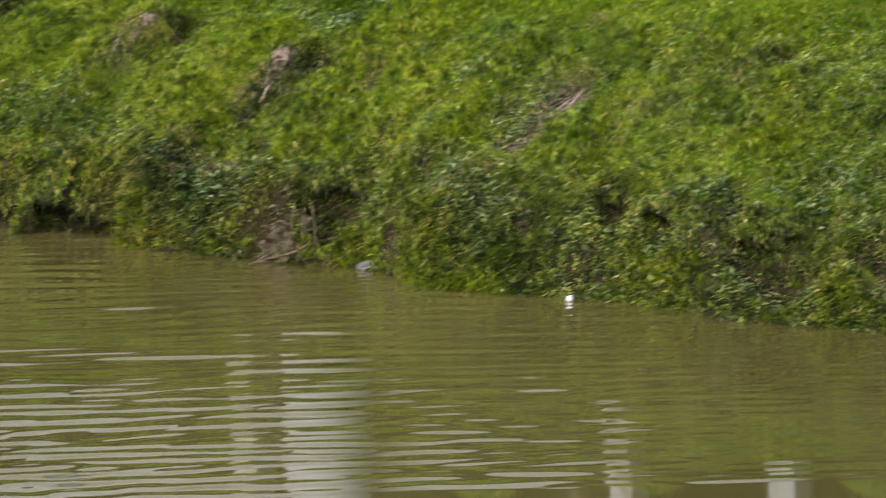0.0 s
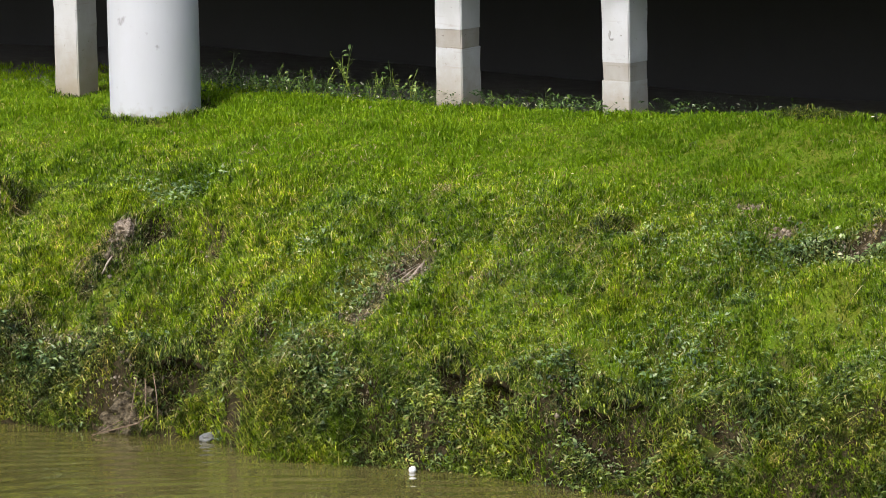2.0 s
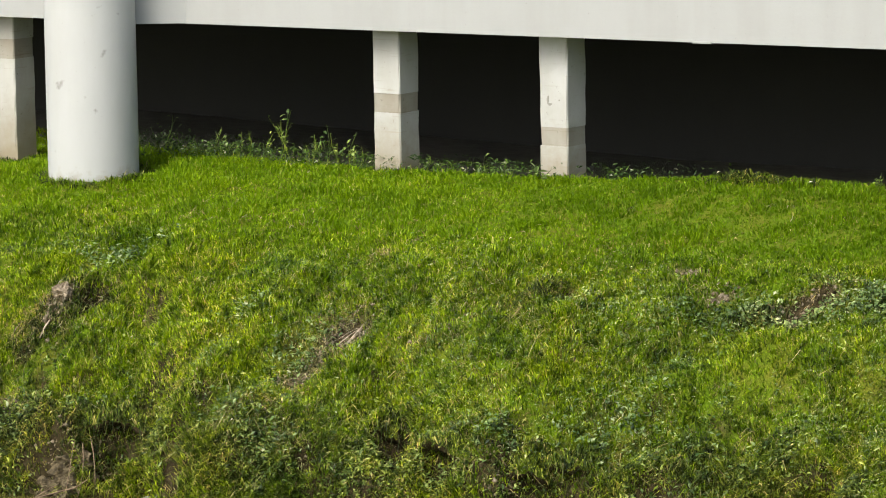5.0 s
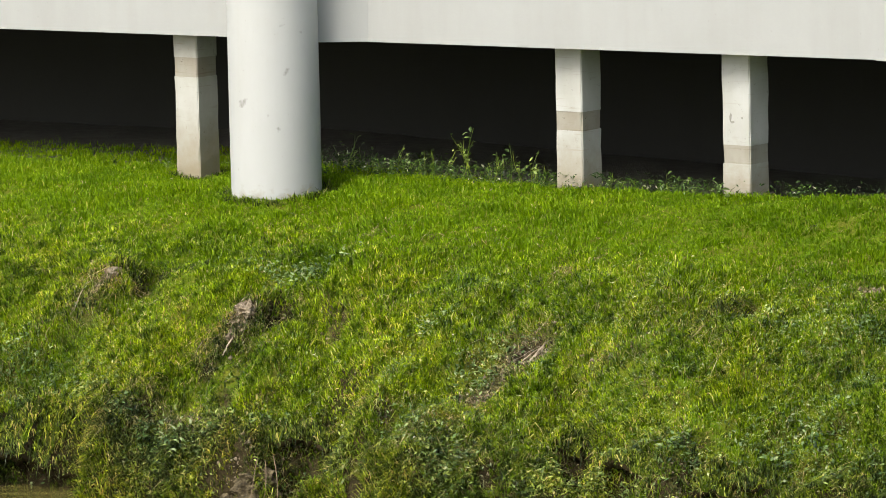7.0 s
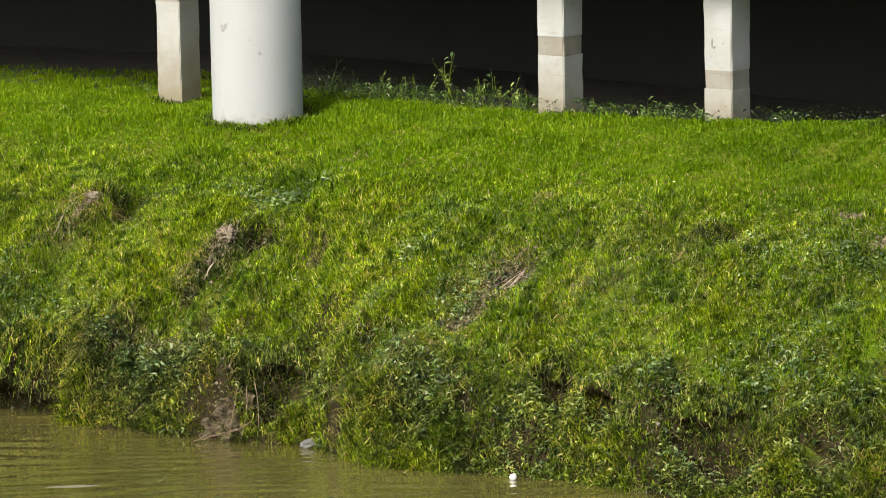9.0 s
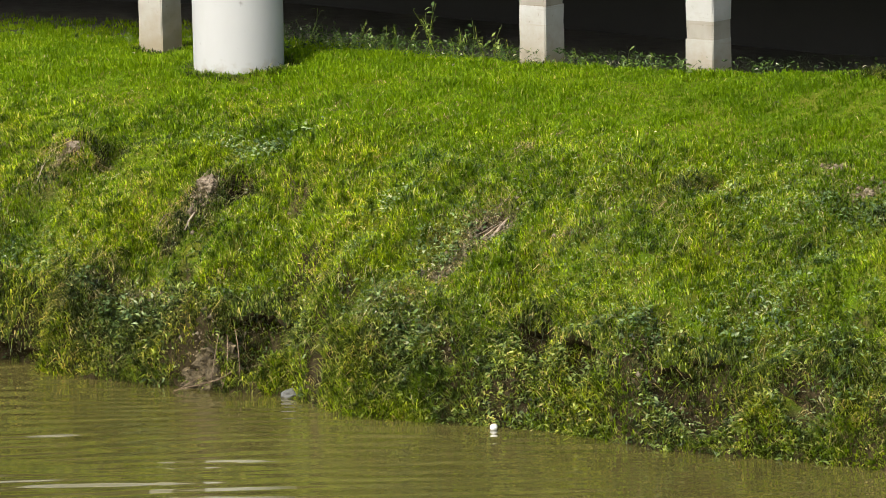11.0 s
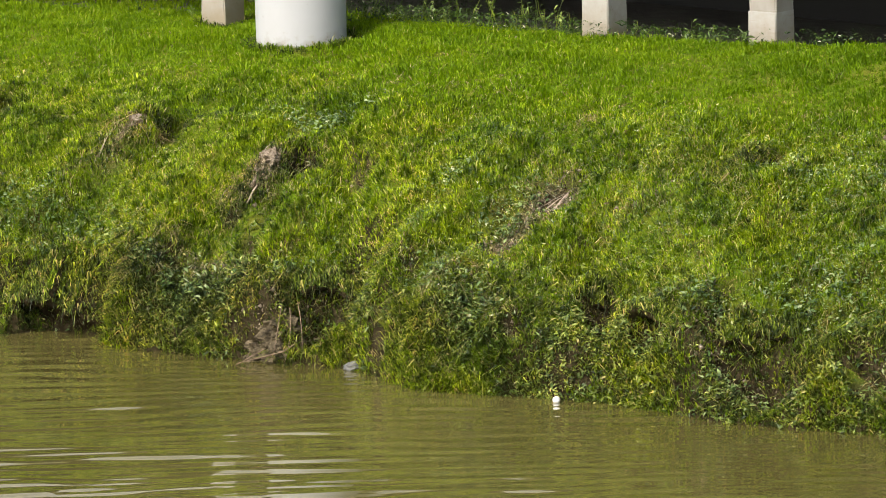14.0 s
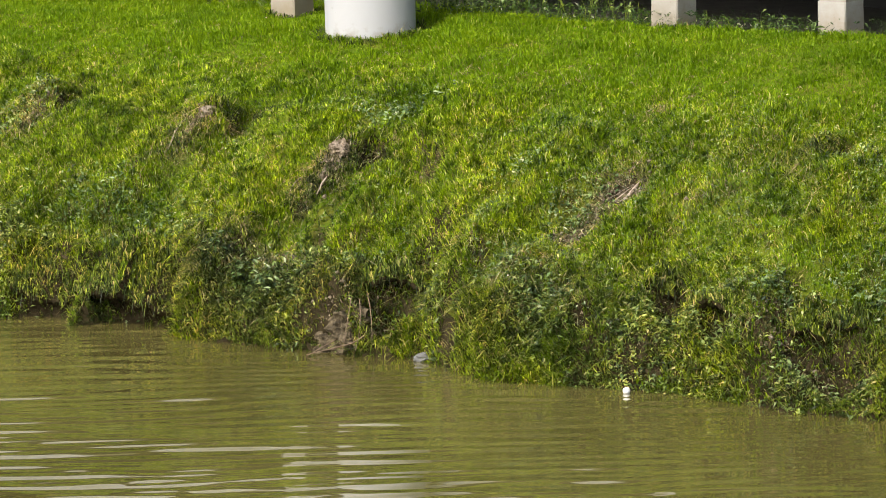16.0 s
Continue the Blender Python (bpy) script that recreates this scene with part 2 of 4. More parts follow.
# ---- ground ----
SHORE = [(-60, 78), (-12, 42.1), (-6, 37.6), (-3.0, 35.3), (-2.05, 34.62), (-1.64, 34.33), (-1.2, 33.97), (-0.76, 33.68), (-0.37, 33.45), (-0.12, 33.25), (0.3, 33.08),
         (0.4, 32.88), (0.5, 32.65), (0.7, 32.28), (0.9, 32.1), (1.3, 31.93), (1.54, 31.86), (1.7, 31.72), (2.09, 31.53), (2.46, 31.17), (2.82, 30.75), (3.18, 30.53), (3.4, 30.42), (3.85, 30.17),
         (5.5, 28.95), (9, 26.2), (60, -11)]
PROFILE = [(-200, -1.2), (-3, -1.0), (-0.3, -0.25), (-0.02, -0.06), (0.05, 0.2), (0.13, 0.42), (0.26, 0.54), (0.5, 0.67), (1.0, 1.06), (1.7, 1.53),
           (2.5, 1.77), (3.9, 2.0), (4.8, 2.07), (7, 2.1), (40, 2.2), (400, 2.6)]
LATTICE = np.random.default_rng(5).random((256, 256))


def smooth_noise(x, y):
    """Value noise, 0 to 1, one lump a unit."""
    i, j = np.floor(x).astype(int), np.floor(y).astype(int)
    u, v = x - i, y - j
    u, v = u * u * (3 - 2 * u), v * v * (3 - 2 * v)
    a, b = LATTICE[i % 256, j % 256], LATTICE[(i + 1) % 256, j % 256]
    c, d = LATTICE[i % 256, (j + 1) % 256], LATTICE[(i + 1) % 256, (j + 1) % 256]
    return (a * (1 - u) + b * u) * (1 - v) + (c * (1 - u) + d * u) * v


def inland(x, y):
    """How far a place lies inland of the waterline."""
    xs, ys = zip(*SHORE)
    return y - np.interp(x, xs, ys)


def plain_height(x, y):
    ws, zs = zip(*PROFILE)
    w = inland(x, y)
    return np.mean([np.interp(w + d, ws, zs) for d in (-0.04, 0.0, 0.04)], axis=0)


def lump(x, y, cx, cy, rx, ry, h, turn=0.0):
    c, s = math.cos(radians(turn)), math.sin(radians(turn))
    u, v = ((x - cx) * c + (y - cy) * s) / rx, (-(x - cx) * s + (y - cy) * c) / ry
    return h * np.exp(-(u * u + v * v))


# humps and hollows of the bank: x, y, half lengths, height, turn
LUMPS = [(-0.2, 34.7, 0.2, 0.11, 0.13, 60), (-0.42, 34.64, 0.16, 0.16, 0.05, 0), (-1.25, 35.62, 0.18, 0.12, 0.09, 50), (-1.53, 35.55, 0.3, 0.14, 0.05, 0), (-2.65, 36.81, 0.22, 0.13, 0.16, 60), (-2.9, 36.69, 0.2, 0.12, 0.06, 0),
         (2.0, 33.12, 0.2, 0.12, 0.05, 40), (1.95, 32.91, 0.3, 0.12, -0.05, 40), (0.2, 33.7, 0.3, 0.14, 0.14, -25), (-0.25, 33.58, 0.13, 0.13, 0.1, 0),
         (2.75, 31.21, 0.2, 0.18, 0.16, -30), (3.72, 30.62, 0.25, 0.16, 0.14, -30),
         (-2.05, 35.02, 0.45, 0.1, 0.06, -33), (-1.2, 34.39, 0.4, 0.2, 0.08, -30), (1.3, 32.37, 0.5, 0.2, 0.1, -30), (4.75, 31.4, 0.35, 0.14, 0.12, -10),
         (4.9, 31.15, 0.5, 0.14, -0.07, -35), (5.7, 30.81, 0.4, 0.16, 0.1, -35), (3.25, 32.4, 0.2, 0.1, 0.13, 65), (0.75, 32.96, 0.25, 0.3, 0.1, 60), (0.42, 34.36, 0.12, 0.3, -0.06, 0),
         (6.6, 33.0, 1.2, 0.5, -0.06, -36), (5.2, 33.72, 1.3, 0.6, 0.15, -36), (-0.05, 36.75, 0.5, 0.3, 0.075, 0), (0.38, 36.95, 0.25, 0.25, -0.06, 0)]

# steep-sided hollows washed out of the bank's edge: x, y, half lengths, depth, turn
CUTS = [(2.08, 31.96, 0.12, 0.16, 0.42, 20), (2.42, 31.46, 0.17, 0.08, 0.32, -36), (1.47, 32.11, 0.1, 0.06, 0.2, -36), (3.14, 30.81, 0.32, 0.13, 0.44, -32), (2.86, 30.96, 0.06, 0.08, 0.26, 0),
        (3.84, 30.38, 0.24, 0.1, 0.3, -36), (-1.9, 34.68, 0.4, 0.17, 0.8, -34), (-2.62, 35.15, 0.26, 0.13, 0.7, -36), (0.53, 32.79, 0.075, 0.13, 0.2, 0), (0.1, 33.42, 0.2, 0.13, 0.42, -20),
        (0.0, 34.62, 0.12, 0.16, 0.2, -20), (1.82, 32.95, 0.14, 0.05, 0.09, 30), (-2.47, 36.71, 0.08, 0.16, 0.1, -20), (3.42, 32.33, 0.07, 0.15, 0.09, -20), (-1.04, 35.57, 0.1, 0.16, 0.16, -20), (5.0, 31.22, 0.2, 0.06, 0.1, -20)]

# places where turf is gone or thin: x, y, half lengths, turn, how bare
BARE = [(-0.29, 34.65, 0.13, 0.1, 30, 1.6), (-0.42, 34.56, 0.12, 0.06, 20, 0.7), (-0.04, 34.62, 0.07, 0.14, -15, 0.8), (-1.41, 35.56, 0.18, 0.06, 17, 1.0), (-1.78, 35.59, 0.2, 0.05, 0, 0.5), (-2.77, 36.64, 0.16, 0.06, 15, 0.8), (0.42, 34.26, 0.08, 0.2, 0, 0.5),
        (1.82, 32.95, 0.2, 0.11, 12, 1.8), (1.46, 32.83, 0.26, 0.08, 12, 1.0), (1.88, 33.12, 0.16, 0.05, 0, 0.6), (-1.24, 34.35, 0.12, 0.1, 0, 0.6), (-0.78, 34.24, 0.2, 0.1, -25, 0.6), (-0.45, 33.78, 0.14, 0.07, -20, 0.6),
        (4.98, 31.26, 0.24, 0.08, -20, 1.4), (5.72, 30.65, 0.2, 0.07, -20, 0.9), (4.44, 31.8, 0.14, 0.05, -20, 1.1), (6.5, 32.92, 0.35, 0.14, -36, 1.4), (2.4, 32.51, 0.26, 0.08, -20, 0.45), (2.17, 33.77, 0.13, 0.05, 0, 0.6),
        (3.17, 32.34, 0.1, 0.05, 0, 0.8), (0.95, 32.29, 0.18, 0.08, -30, 0.5), (1.47, 32.18, 0.1, 0.08, 0, 0.6), (4.3, 32.21, 0.14, 0.04, -30, 1.2), (3.4, 31.68, 0.2, 0.08, -30, 0.35), (-2.3, 35.26, 0.12, 0.08, -30, 0.5)]
EDGE = [(-0.3, 33.5, 0.14, 0.1, 0, 1.3), (0.02, 33.51, 0.2, 0.1, -20, 0.8), (2.78, 31.04, 0.09, 0.1, 0, 1.0), (3.1, 30.96, 0.3, 0.06, -30, 0.7)]


def hollow(x, y, cx, cy, rx, ry, turn):
    c, s = math.cos(radians(turn)), math.sin(radians(turn))
    u, v = ((x - cx) * c + (y - cy) * s) / rx, (-(x - cx) * s + (y - cy) * c) / ry
    r = (u * u + v * v) * 0.7 * (0.75 + 0.5 * smooth_noise(x * 9 + 50, y * 9))
    return np.exp(-r ** 2.5)


def washed(x, y):
    return np.max([hollow(x, y, *c[:4], c[5]) for c in CUTS], axis=0)


def height(x, y):
    x, y = np.asarray(x, float), np.asarray(y, float)
    w = inland(x, y)
    z = plain_height(x, y)
    edge = np.clip(w / 0.15, 0, 1)
    brow = edge * np.clip((1.3 - w) / 0.8, 0, 1)
    slope = edge * np.clip((3.2 - w) / 1.5, 0, 1)
    z = z + brow * 0.28 * (smooth_noise(x * 2.7 + 9, y * 2.7) - 0.5) + brow * 0.16 * (smooth_noise(x * 6.5, y * 6.5 + 4) - 0.5)
    z = z + slope * 0.22 * (smooth_noise(x * 2.1 + 31, y * 2.1) - 0.5) + (0.25 + slope) * edge * 0.06 * (smooth_noise(x * 7 + 3, y * 7) - 0.5)
    z = z + slope * 0.11 * (smooth_noise(x * 4.3 + 13, y * 3.6 + 7) - 0.5)
    behind = (y - (37.57 - 0.72 * x)) * 0.81
    z = z - np.clip((behind - 0.15) / 0.7, 0, 1) * (0.03 + 0.22 * np.clip(x / 5, 0, 1)) - 0.09 * np.clip((behind + 0.5) / 0.6, 0, 1) * np.clip(-x / 0.6, 0, 1)
    for item in LUMPS:
        z = z + edge * lump(x, y, *item[:5], item[5])
    z = z - np.max([c[4] * hollow(x, y, *c[:4], c[5]) for c in CUTS], axis=0)
    # the near bank, under the camera
    near = np.clip((14 - y - 0.1 * np.abs(x)) / 12, 0, 1)
    return z + 5.9 * near * near * (3 - 2 * near)


def bareness(x, y):
    g = np.ones_like(x)
    for cx, cy, rx, ry, turn, share in BARE + EDGE:
        g = g * (1 - np.minimum(1, share * lump(x, y, cx, cy, rx, ry, 1.0, turn)))
    return 1 - g


def spread(centre, half, fine, far):
    """Coordinates fine about a centre and ever wider apart towards the far ends."""
    inner = np.arange(centre - half, centre + half + fine / 2, fine)
    steps, s, out = [], fine, half
    while out < far:
        s *= 1.35
        out += s
        steps.append(out)
    steps = np.array(steps)
    return np.concatenate([(centre - steps)[::-1], inner, centre + steps])


# rows follow the waterline, close together where the bank is steep
gx = np.unique(np.concatenate([spread(2.1, 5.7, 0.04, 900), np.linspace(-30, 30, 61)]))
gw = np.unique(np.concatenate([spread(0.45, 0.65, 0.025, 900), np.arange(1.1, 3.4, 0.045), np.arange(3.4, 8.5, 0.12), np.linspace(-45, -1, 45)]))
mx, mw = np.meshgrid(gx, gw)
my = mw + np.interp(mx, *zip(*SHORE))
mz = height(mx, my)
idx = np.arange(mx.size).reshape(mx.shape)
q = np.stack([idx[:-1, :-1], idx[:-1, 1:], idx[1:, 1:], idx[1:, :-1]], -1).reshape(-1, 4)
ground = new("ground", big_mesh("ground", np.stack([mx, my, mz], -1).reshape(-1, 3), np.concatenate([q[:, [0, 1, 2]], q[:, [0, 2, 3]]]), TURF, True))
ground.data.attributes.new("bare", "FLOAT", "POINT").data.foreach_set("value", bareness(mx, my).ravel().astype(np.float32))
tagged(ground, "grassy turf bank sloping down to a muddy pond", "ground", kind="structure")

# ---- water ----
wx, wy = spread(1.6, 5.2, 0.09, 120), np.concatenate([np.arange(-40, 25, 1.0), np.arange(26, 36.2, 0.03), np.arange(37, 120, 2.0)])
mx, my = np.meshgrid(wx, wy)
left = np.clip((1.4 - mx) / 4.4, 0, 1) * np.clip((30.4 - my) / 4.0, 0.04, 1) ** 1.3
mz = np.zeros_like(mx)
for k, (long, aim, high) in enumerate(((0.55, 3, 0.001), (0.36, -4, 0.0015), (0.29, 4, 0.0025), (0.23, -2, 0.0022), (0.17, 5, 0.0019), (0.13, -4, 0.001))):
    ahead = my * math.cos(radians(aim)) + mx * math.sin(radians(aim)) + 0.5 * smooth_noise(mx * 0.4 + 9 * k, my * 0.6 + 5 * k)
    mz += high * (0.55 + 0.35 * np.clip((2.6 - mx) / 3, 0, 1) + 0.4 * left) * np.sin(ahead * 2 * np.pi / long) * (0.2 + 1.7 * smooth_noise(mx * (2.2 + 2.4 * left) + 31 * k, my * 2.2 + 17 * k) ** 2)
mz += 0.0015 * (smooth_noise(mx * 0.9 + 20, my * 6) - 0.5)
idx = np.arange(mx.size).reshape(mx.shape)
q = np.stack([idx[:-1, :-1], idx[:-1, 1:], idx[1:, 1:], idx[1:, :-1]], -1).reshape(-1, 4)
water = new("water", big_mesh("water", np.stack([mx, my, mz], -1).reshape(-1, 3), np.concatenate([q[:, [0, 1, 2]], q[:, [0, 2, 3]]]), WATER, True))
tagged(water, "murky olive-brown pond water with low ripples", "water", kind="structure")

# ---- building on posts ----
TURN = math.atan(0.72)                       # the front runs nearer towards +x
ALONG, IN = Vector((math.cos(TURN), -math.sin(TURN))), Vector((math.sin(TURN), math.cos(TURN)))
FRONT = Vector((0.0, 37.61))                 # a place on the front's line
UNDER = 3.221                                # height of the underside


def plan(u, v):
    """A place u metres along the front and v behind it."""
    p = FRONT + ALONG * u + IN * v
    return p.x, p.y


building = tagged(new("building"), "white-painted low building raised on columns and posts", "building")
part("wall", prism([plan(-30, 0), plan(30, 0), plan(30, 0.22), plan(-30, 0.22)], UNDER, 7.2), WALL_PAINT, building, "smooth white-painted front wall")
# unseen slab, back, sides and roof, added to close off the dark underside
part("floor_slab", prism([plan(-30, 0.223), plan(30, 0.223), plan(30, 6), plan(-30, 6)], UNDER + 0.15, UNDER + 0.4), SLAB, building, "unseen underside, toned dark to keep the space below in shade")
part("unseen_back_wall", prism([plan(-30, 6.003), plan(30, 6.003), plan(30, 6.25), plan(-30, 6.25)], 1.5, 7.2), SLAB, building)
# no wall is known here: an added dark panel stands in for deep shade
part("shade_panel", prism([plan(-29.9, 3.4), plan(29.9, 3.4), plan(29.9, 3.6), plan(-29.9, 3.6)], 1.5, UNDER + 0.148), SHADE_BACKING, building, "added near-black panel standing for the deep shade under the floor")
part("side_wall", prism([plan(-30.25, 0), plan(-30.003, 0), plan(-30.003, 6.25), plan(-30.25, 6.25)], 1.5, 7.2), SLAB, building)
part("side_wall", prism([plan(30.003, 0), plan(30.25, 0), plan(30.25, 6.25), plan(30.003, 6.25)], 1.5, 7.2), SLAB, building)
part("roof", prism([plan(-30.4, -0.15), plan(30.4, -0.15), plan(30.4, 6.4), plan(-30.4, 6.4)], 7.203, 7.4), SLAB, building)
# the short web that ties the round column to the front
part("web", prism([(-0.1, 37.2), (0.1, 37.13), (0.8, 37.042), (0.88, 37.1), (0.1, 37.62)], UNDER + 0.002, 7.2), WALL_PAINT, building)
bm = prism([plan(5.68, -0.02), plan(5.84, -0.02), plan(5.84, -0.003), plan(5.68, -0.003)], UNDER - 0.006, UNDER + 0.01)
part("bracket", bm, WALL_PAINT, building, "small white bracket on the lower edge")


def ring(bm, x, y, z, r, count=64):
    return [bm.verts.new((x + r * math.cos(2 * math.pi * i / count), y + r * math.sin(2 * math.pi * i / count), z)) for i in range(count)]


def round_column(x, y):
    bm = bmesh.new()
    rows = [ring(bm, x, y, z, 0.373 + 0.0015 * math.sin(z * 3)) for z in np.linspace(1.7, 7.2, 24)]
    for a, b in zip(rows, rows[1:]):
        for i in range(64):
            bm.faces.new((a[i], a[(i + 1) % 64], b[(i + 1) % 64], b[i]))
    column = tagged(new("round_column"), "thick round white-painted column standing in the lawn", "column")
    part("shaft", bm, COLUMN_PAINT, column, "", True)
    return column


round_column(0.0, 37.0)


SQUARE = (Vector((0.76, -0.65)), Vector((0.65, 0.76)))   # the posts stand a little askew to the front


def rough_block(x, y, z0, z1, side, seed, worn=0.005):
    """An upright square block with worn, slightly wavy arrises."""
    rng = random.Random(seed)
    bm = bmesh.new()
    outline, k = [], 0.012
    h = side / 2
    for cx, cy in ((-h, -h), (h, -h), (h, h), (-h, h)):
        for dx, dy in (((0, k), (k, 0)) if (cx < 0) == (cy < 0) else ((k, 0), (0, k))):
            outline.append((cx - math.copysign(dx, cx), cy - math.copysign(dy, cy)))
    rows = []
    for z in np.linspace(z0, z1, max(2, int((z1 - z0) / 0.11))):
        row = []
        for px, py in outline:
            s = 1 + rng.uniform(-1, 0.3) * worn / h
            p = Vector((x, y)) + SQUARE[0] * px * s + SQUARE[1] * py * s
            row.append(bm.verts.new((p.x, p.y, z)))
        rows.append(row)
    for a, b in zip(rows, rows[1:]):
        for i in range(8):
            bm.faces.new((a[i], a[(i + 1) % 8], b[(i + 1) % 8], b[i]))
    bm.faces.new(rows[0][::-1])
    bm.faces.new(rows[-1])
    bmesh.ops.recalc_face_normals(bm, faces=bm.faces)
    return bm


def square_post(x, y, band_low, band_high, seed, label, coat=POST_PAINT):
    post = tagged(new("square_post"), label, "post", "posts under the building")
    part("shaft", rough_block(x, y, band_high, UNDER + 0.16, 0.272, seed), coat, post)
    part("mortar_band", rough_block(x, y, band_low, band_high, 0.262, seed + 1), POST_BAND, post, "bare grey-brown mortar band")
    part("plinth", rough_block(x, y, 1.7, band_low, 0.27, seed + 2), coat, post, "white plinth stained with earth")
    return post


def paint_chip(post, x, y, u, z, wide, tall, seed):
    """A shallow dark flaw where the paint has flaked, on a post's front face."""
    rng = random.Random(seed)
    bm = bmesh.new()
    rim, top = [], []
    for k in range(9):
        t, s = 2 * math.pi * k / 9, rng.uniform(0.55, 1.1)
        for ring_, size, out in ((rim, 1.0, 0.1355), (top, 0.8, 0.1385)):
            p = Vector((x, y)) + SQUARE[0] * (u + math.cos(t) * wide / 2 * s * size) - SQUARE[1] * out
            ring_.append(bm.verts.new((p.x, p.y, z + math.sin(t) * tall / 2 * s * size)))
    bm.faces.new(top)
    for k in range(9):
        bm.faces.new((rim[k], rim[(k + 1) % 9], top[(k + 1) % 9], top[k]))
    bmesh.ops.recalc_face_normals(bm, faces=bm.faces)
    part("paint_chip", bm, CHIP, post, "dark chip in the paint")


square_post(-0.664, 38.49, 2.845, 3.013, 11, "grimy white square post with a high mortar band", OLD_PAINT)
square_post(2.452, 36.29, 2.536, 2.691, 21, "white square post with a brown mortar band at mid height")
scuffed = square_post(3.711, 35.39, 2.334, 2.482, 31, "white square post with a low mortar band and scuffs")
paint_chip(scuffed, 3.711, 35.39, -0.05, 2.7, 0.03, 0.08, 1)
paint_chip(scuffed, 3.711, 35.39, -0.03, 2.665, 0.04, 0.03, 2)
paint_chip(scuffed, 3.711, 35.39, 0.06, 2.7, 0.03, 0.018, 3)
square_post(6.646, 33.29, 2.3, 2.42, 41, "white square post beside a bare patch of earth")
square_post(-3.8, 40.6, 2.6, 2.75, 51, "white square post standing in the lawn")


# ---- grass ----
def tufts(count, per, xs, ws, keep, tall, wide, fan, lean, droop, seed, follow=0.5):
    """Grass in tufts: each blade a bent strip of three triangles. keep gives the share that grows at a place."""
    rng = np.random.default_rng(seed)
    x, w = rng.uniform(*xs, count), rng.uniform(*ws, count)
    y = w + np.interp(x, *zip(*SHORE))
    ok = rng.random(count) < keep(x, y, w)
    x, y, w = x[ok], y[ok], w[ok]
    own = tall * rng.uniform(0.55, 1.3, len(x)) * (0.55 + 0.9 * smooth_noise(x * 4 + 70, y * 4))
    tilt = rng.normal(0, lean, (len(x), 2))
    x, y, own, tilt = (np.repeat(v, per, axis=0) for v in (x, y, own, tilt))
    c = len(x)
    turn = rng.uniform(0, 2 * np.pi, c)
    way = np.stack([np.cos(turn), np.sin(turn)], -1)
    out = np.sqrt(rng.random(c))[:, None]
    x, y = x + way[:, 0] * out[:, 0] * 0.02, y + way[:, 1] * out[:, 0] * 0.02
    z, e = height(x, y), 0.04
    slope = np.stack([-(height(x + e, y) - z) / e, -(height(x, y + e) - z) / e], -1)
    slope /= np.maximum(1, np.linalg.norm(slope, axis=-1, keepdims=True))
    t = (own * rng.uniform(0.55, 1.2, c))[:, None]
    face = turn + np.pi / 2 + rng.normal(0, 0.6, c)
    side = np.stack([np.cos(face), np.sin(face), np.zeros(c)], -1) * (wide * rng.uniform(0.6, 1.3, c))[:, None] / 2
    flat = way * out * fan + tilt + slope * follow
    fall = (droop * rng.uniform(0.3, 1.4, c) * (0.3 + np.linalg.norm(flat, axis=-1)))[:, None]
    base = np.stack([x, y, z - 0.012], -1)
    mid = base + np.concatenate([flat * 0.45, np.full((c, 1), 0.62)], -1) * t
    tip = base + np.concatenate([flat * (1.1 + 0.5 * fall), 1.0 - fall], -1) * t
    v = np.stack([base - side, base + side, mid + side * 0.85, mid - side * 0.85, tip], 1).reshape(-1, 3)
    k = np.arange(c)[:, None, None] * 5
    f = (np.array([[0, 1, 2], [0, 2, 3], [3, 2, 4]])[None] + k).reshape(-1, 3)
    return v, f


PATCHES = [(-2.85, 36.74, 0.24, 0.14, 0), (0.15, 35.0, 0.35, 0.1, -28), (1.56, 33.0, 0.18, 0.12, 0), (1.4, 32.98, 0.14, 0.1, 0), (2.4, 31.56, 0.3, 0.14, -40), (2.96, 31.06, 0.35, 0.12, -40), (4.7, 31.35, 0.7, 0.14, -36),
           (5.75, 30.74, 0.6, 0.16, -36), (1.11, 33.4, 0.15, 0.08, 0), (-2.2, 35.52, 0.4, 0.15, -35), (-1.7, 34.89, 0.35, 0.12, -35), (0.0, 33.64, 0.25, 0.12, -30),
           (3.6, 31.01, 0.4, 0.2, -36)]


def patchy(x, y, w):
    return np.minimum(1, sum(lump(x, y, *p[:4], 1.0, p[4]) for p in PATCHES))


def growth(x, y, w):
    g = 1 - bareness(x, y)
    g = g * (1 - washed(x, y)) * (1 - 0.7 * patchy(x, y, w))
    thin = np.clip(0.25 + 1.5 * (0.55 * smooth_noise(x * 7.3 + 11, y * 5.5) + 0.45 * smooth_noise(x * 2.3 + 5, y * 2.3 + 8)), 0.3, 1.2)
    thin = thin * (1 - 0.8 * lump(x, y, -0.95, 34.12, 0.75, 0.2, 1.0, -32)) * (1 - 0.25 * lump(x, y, 1.3, 32.17, 0.6, 0.2, 1.0, -38)) * (1 - 0.2 * lump(x, y, 3.0, 31.31, 0.9, 0.25, 1.0, -36))
    thin = thin * (1 - np.clip((w - 1.5) / 0.8, 0, 1)) + np.clip((w - 1.5) / 0.8, 0, 1) * np.clip(0.85 + 0.5 * smooth_noise(x * 8 + 40, y * 6), 0, 1)
    back = np.clip(((37.57 - 0.72 * x + np.where(x < 0.2, 2.6, 1.5)) - y) / np.where(x < 0.2, 2.2, 1.2), 0.0, 1)          # little grows deep under the building
    return g * thin * back * (1 - 0.3 * np.clip((x - 2.8) / 2, 0, 1) * np.clip((2.6 - w) / 0.8, 0, 1))


def lawn(x, y, w):
    return growth(x, y, w) * np.clip((w - 1.4) / 1.2, 0.0, 1)


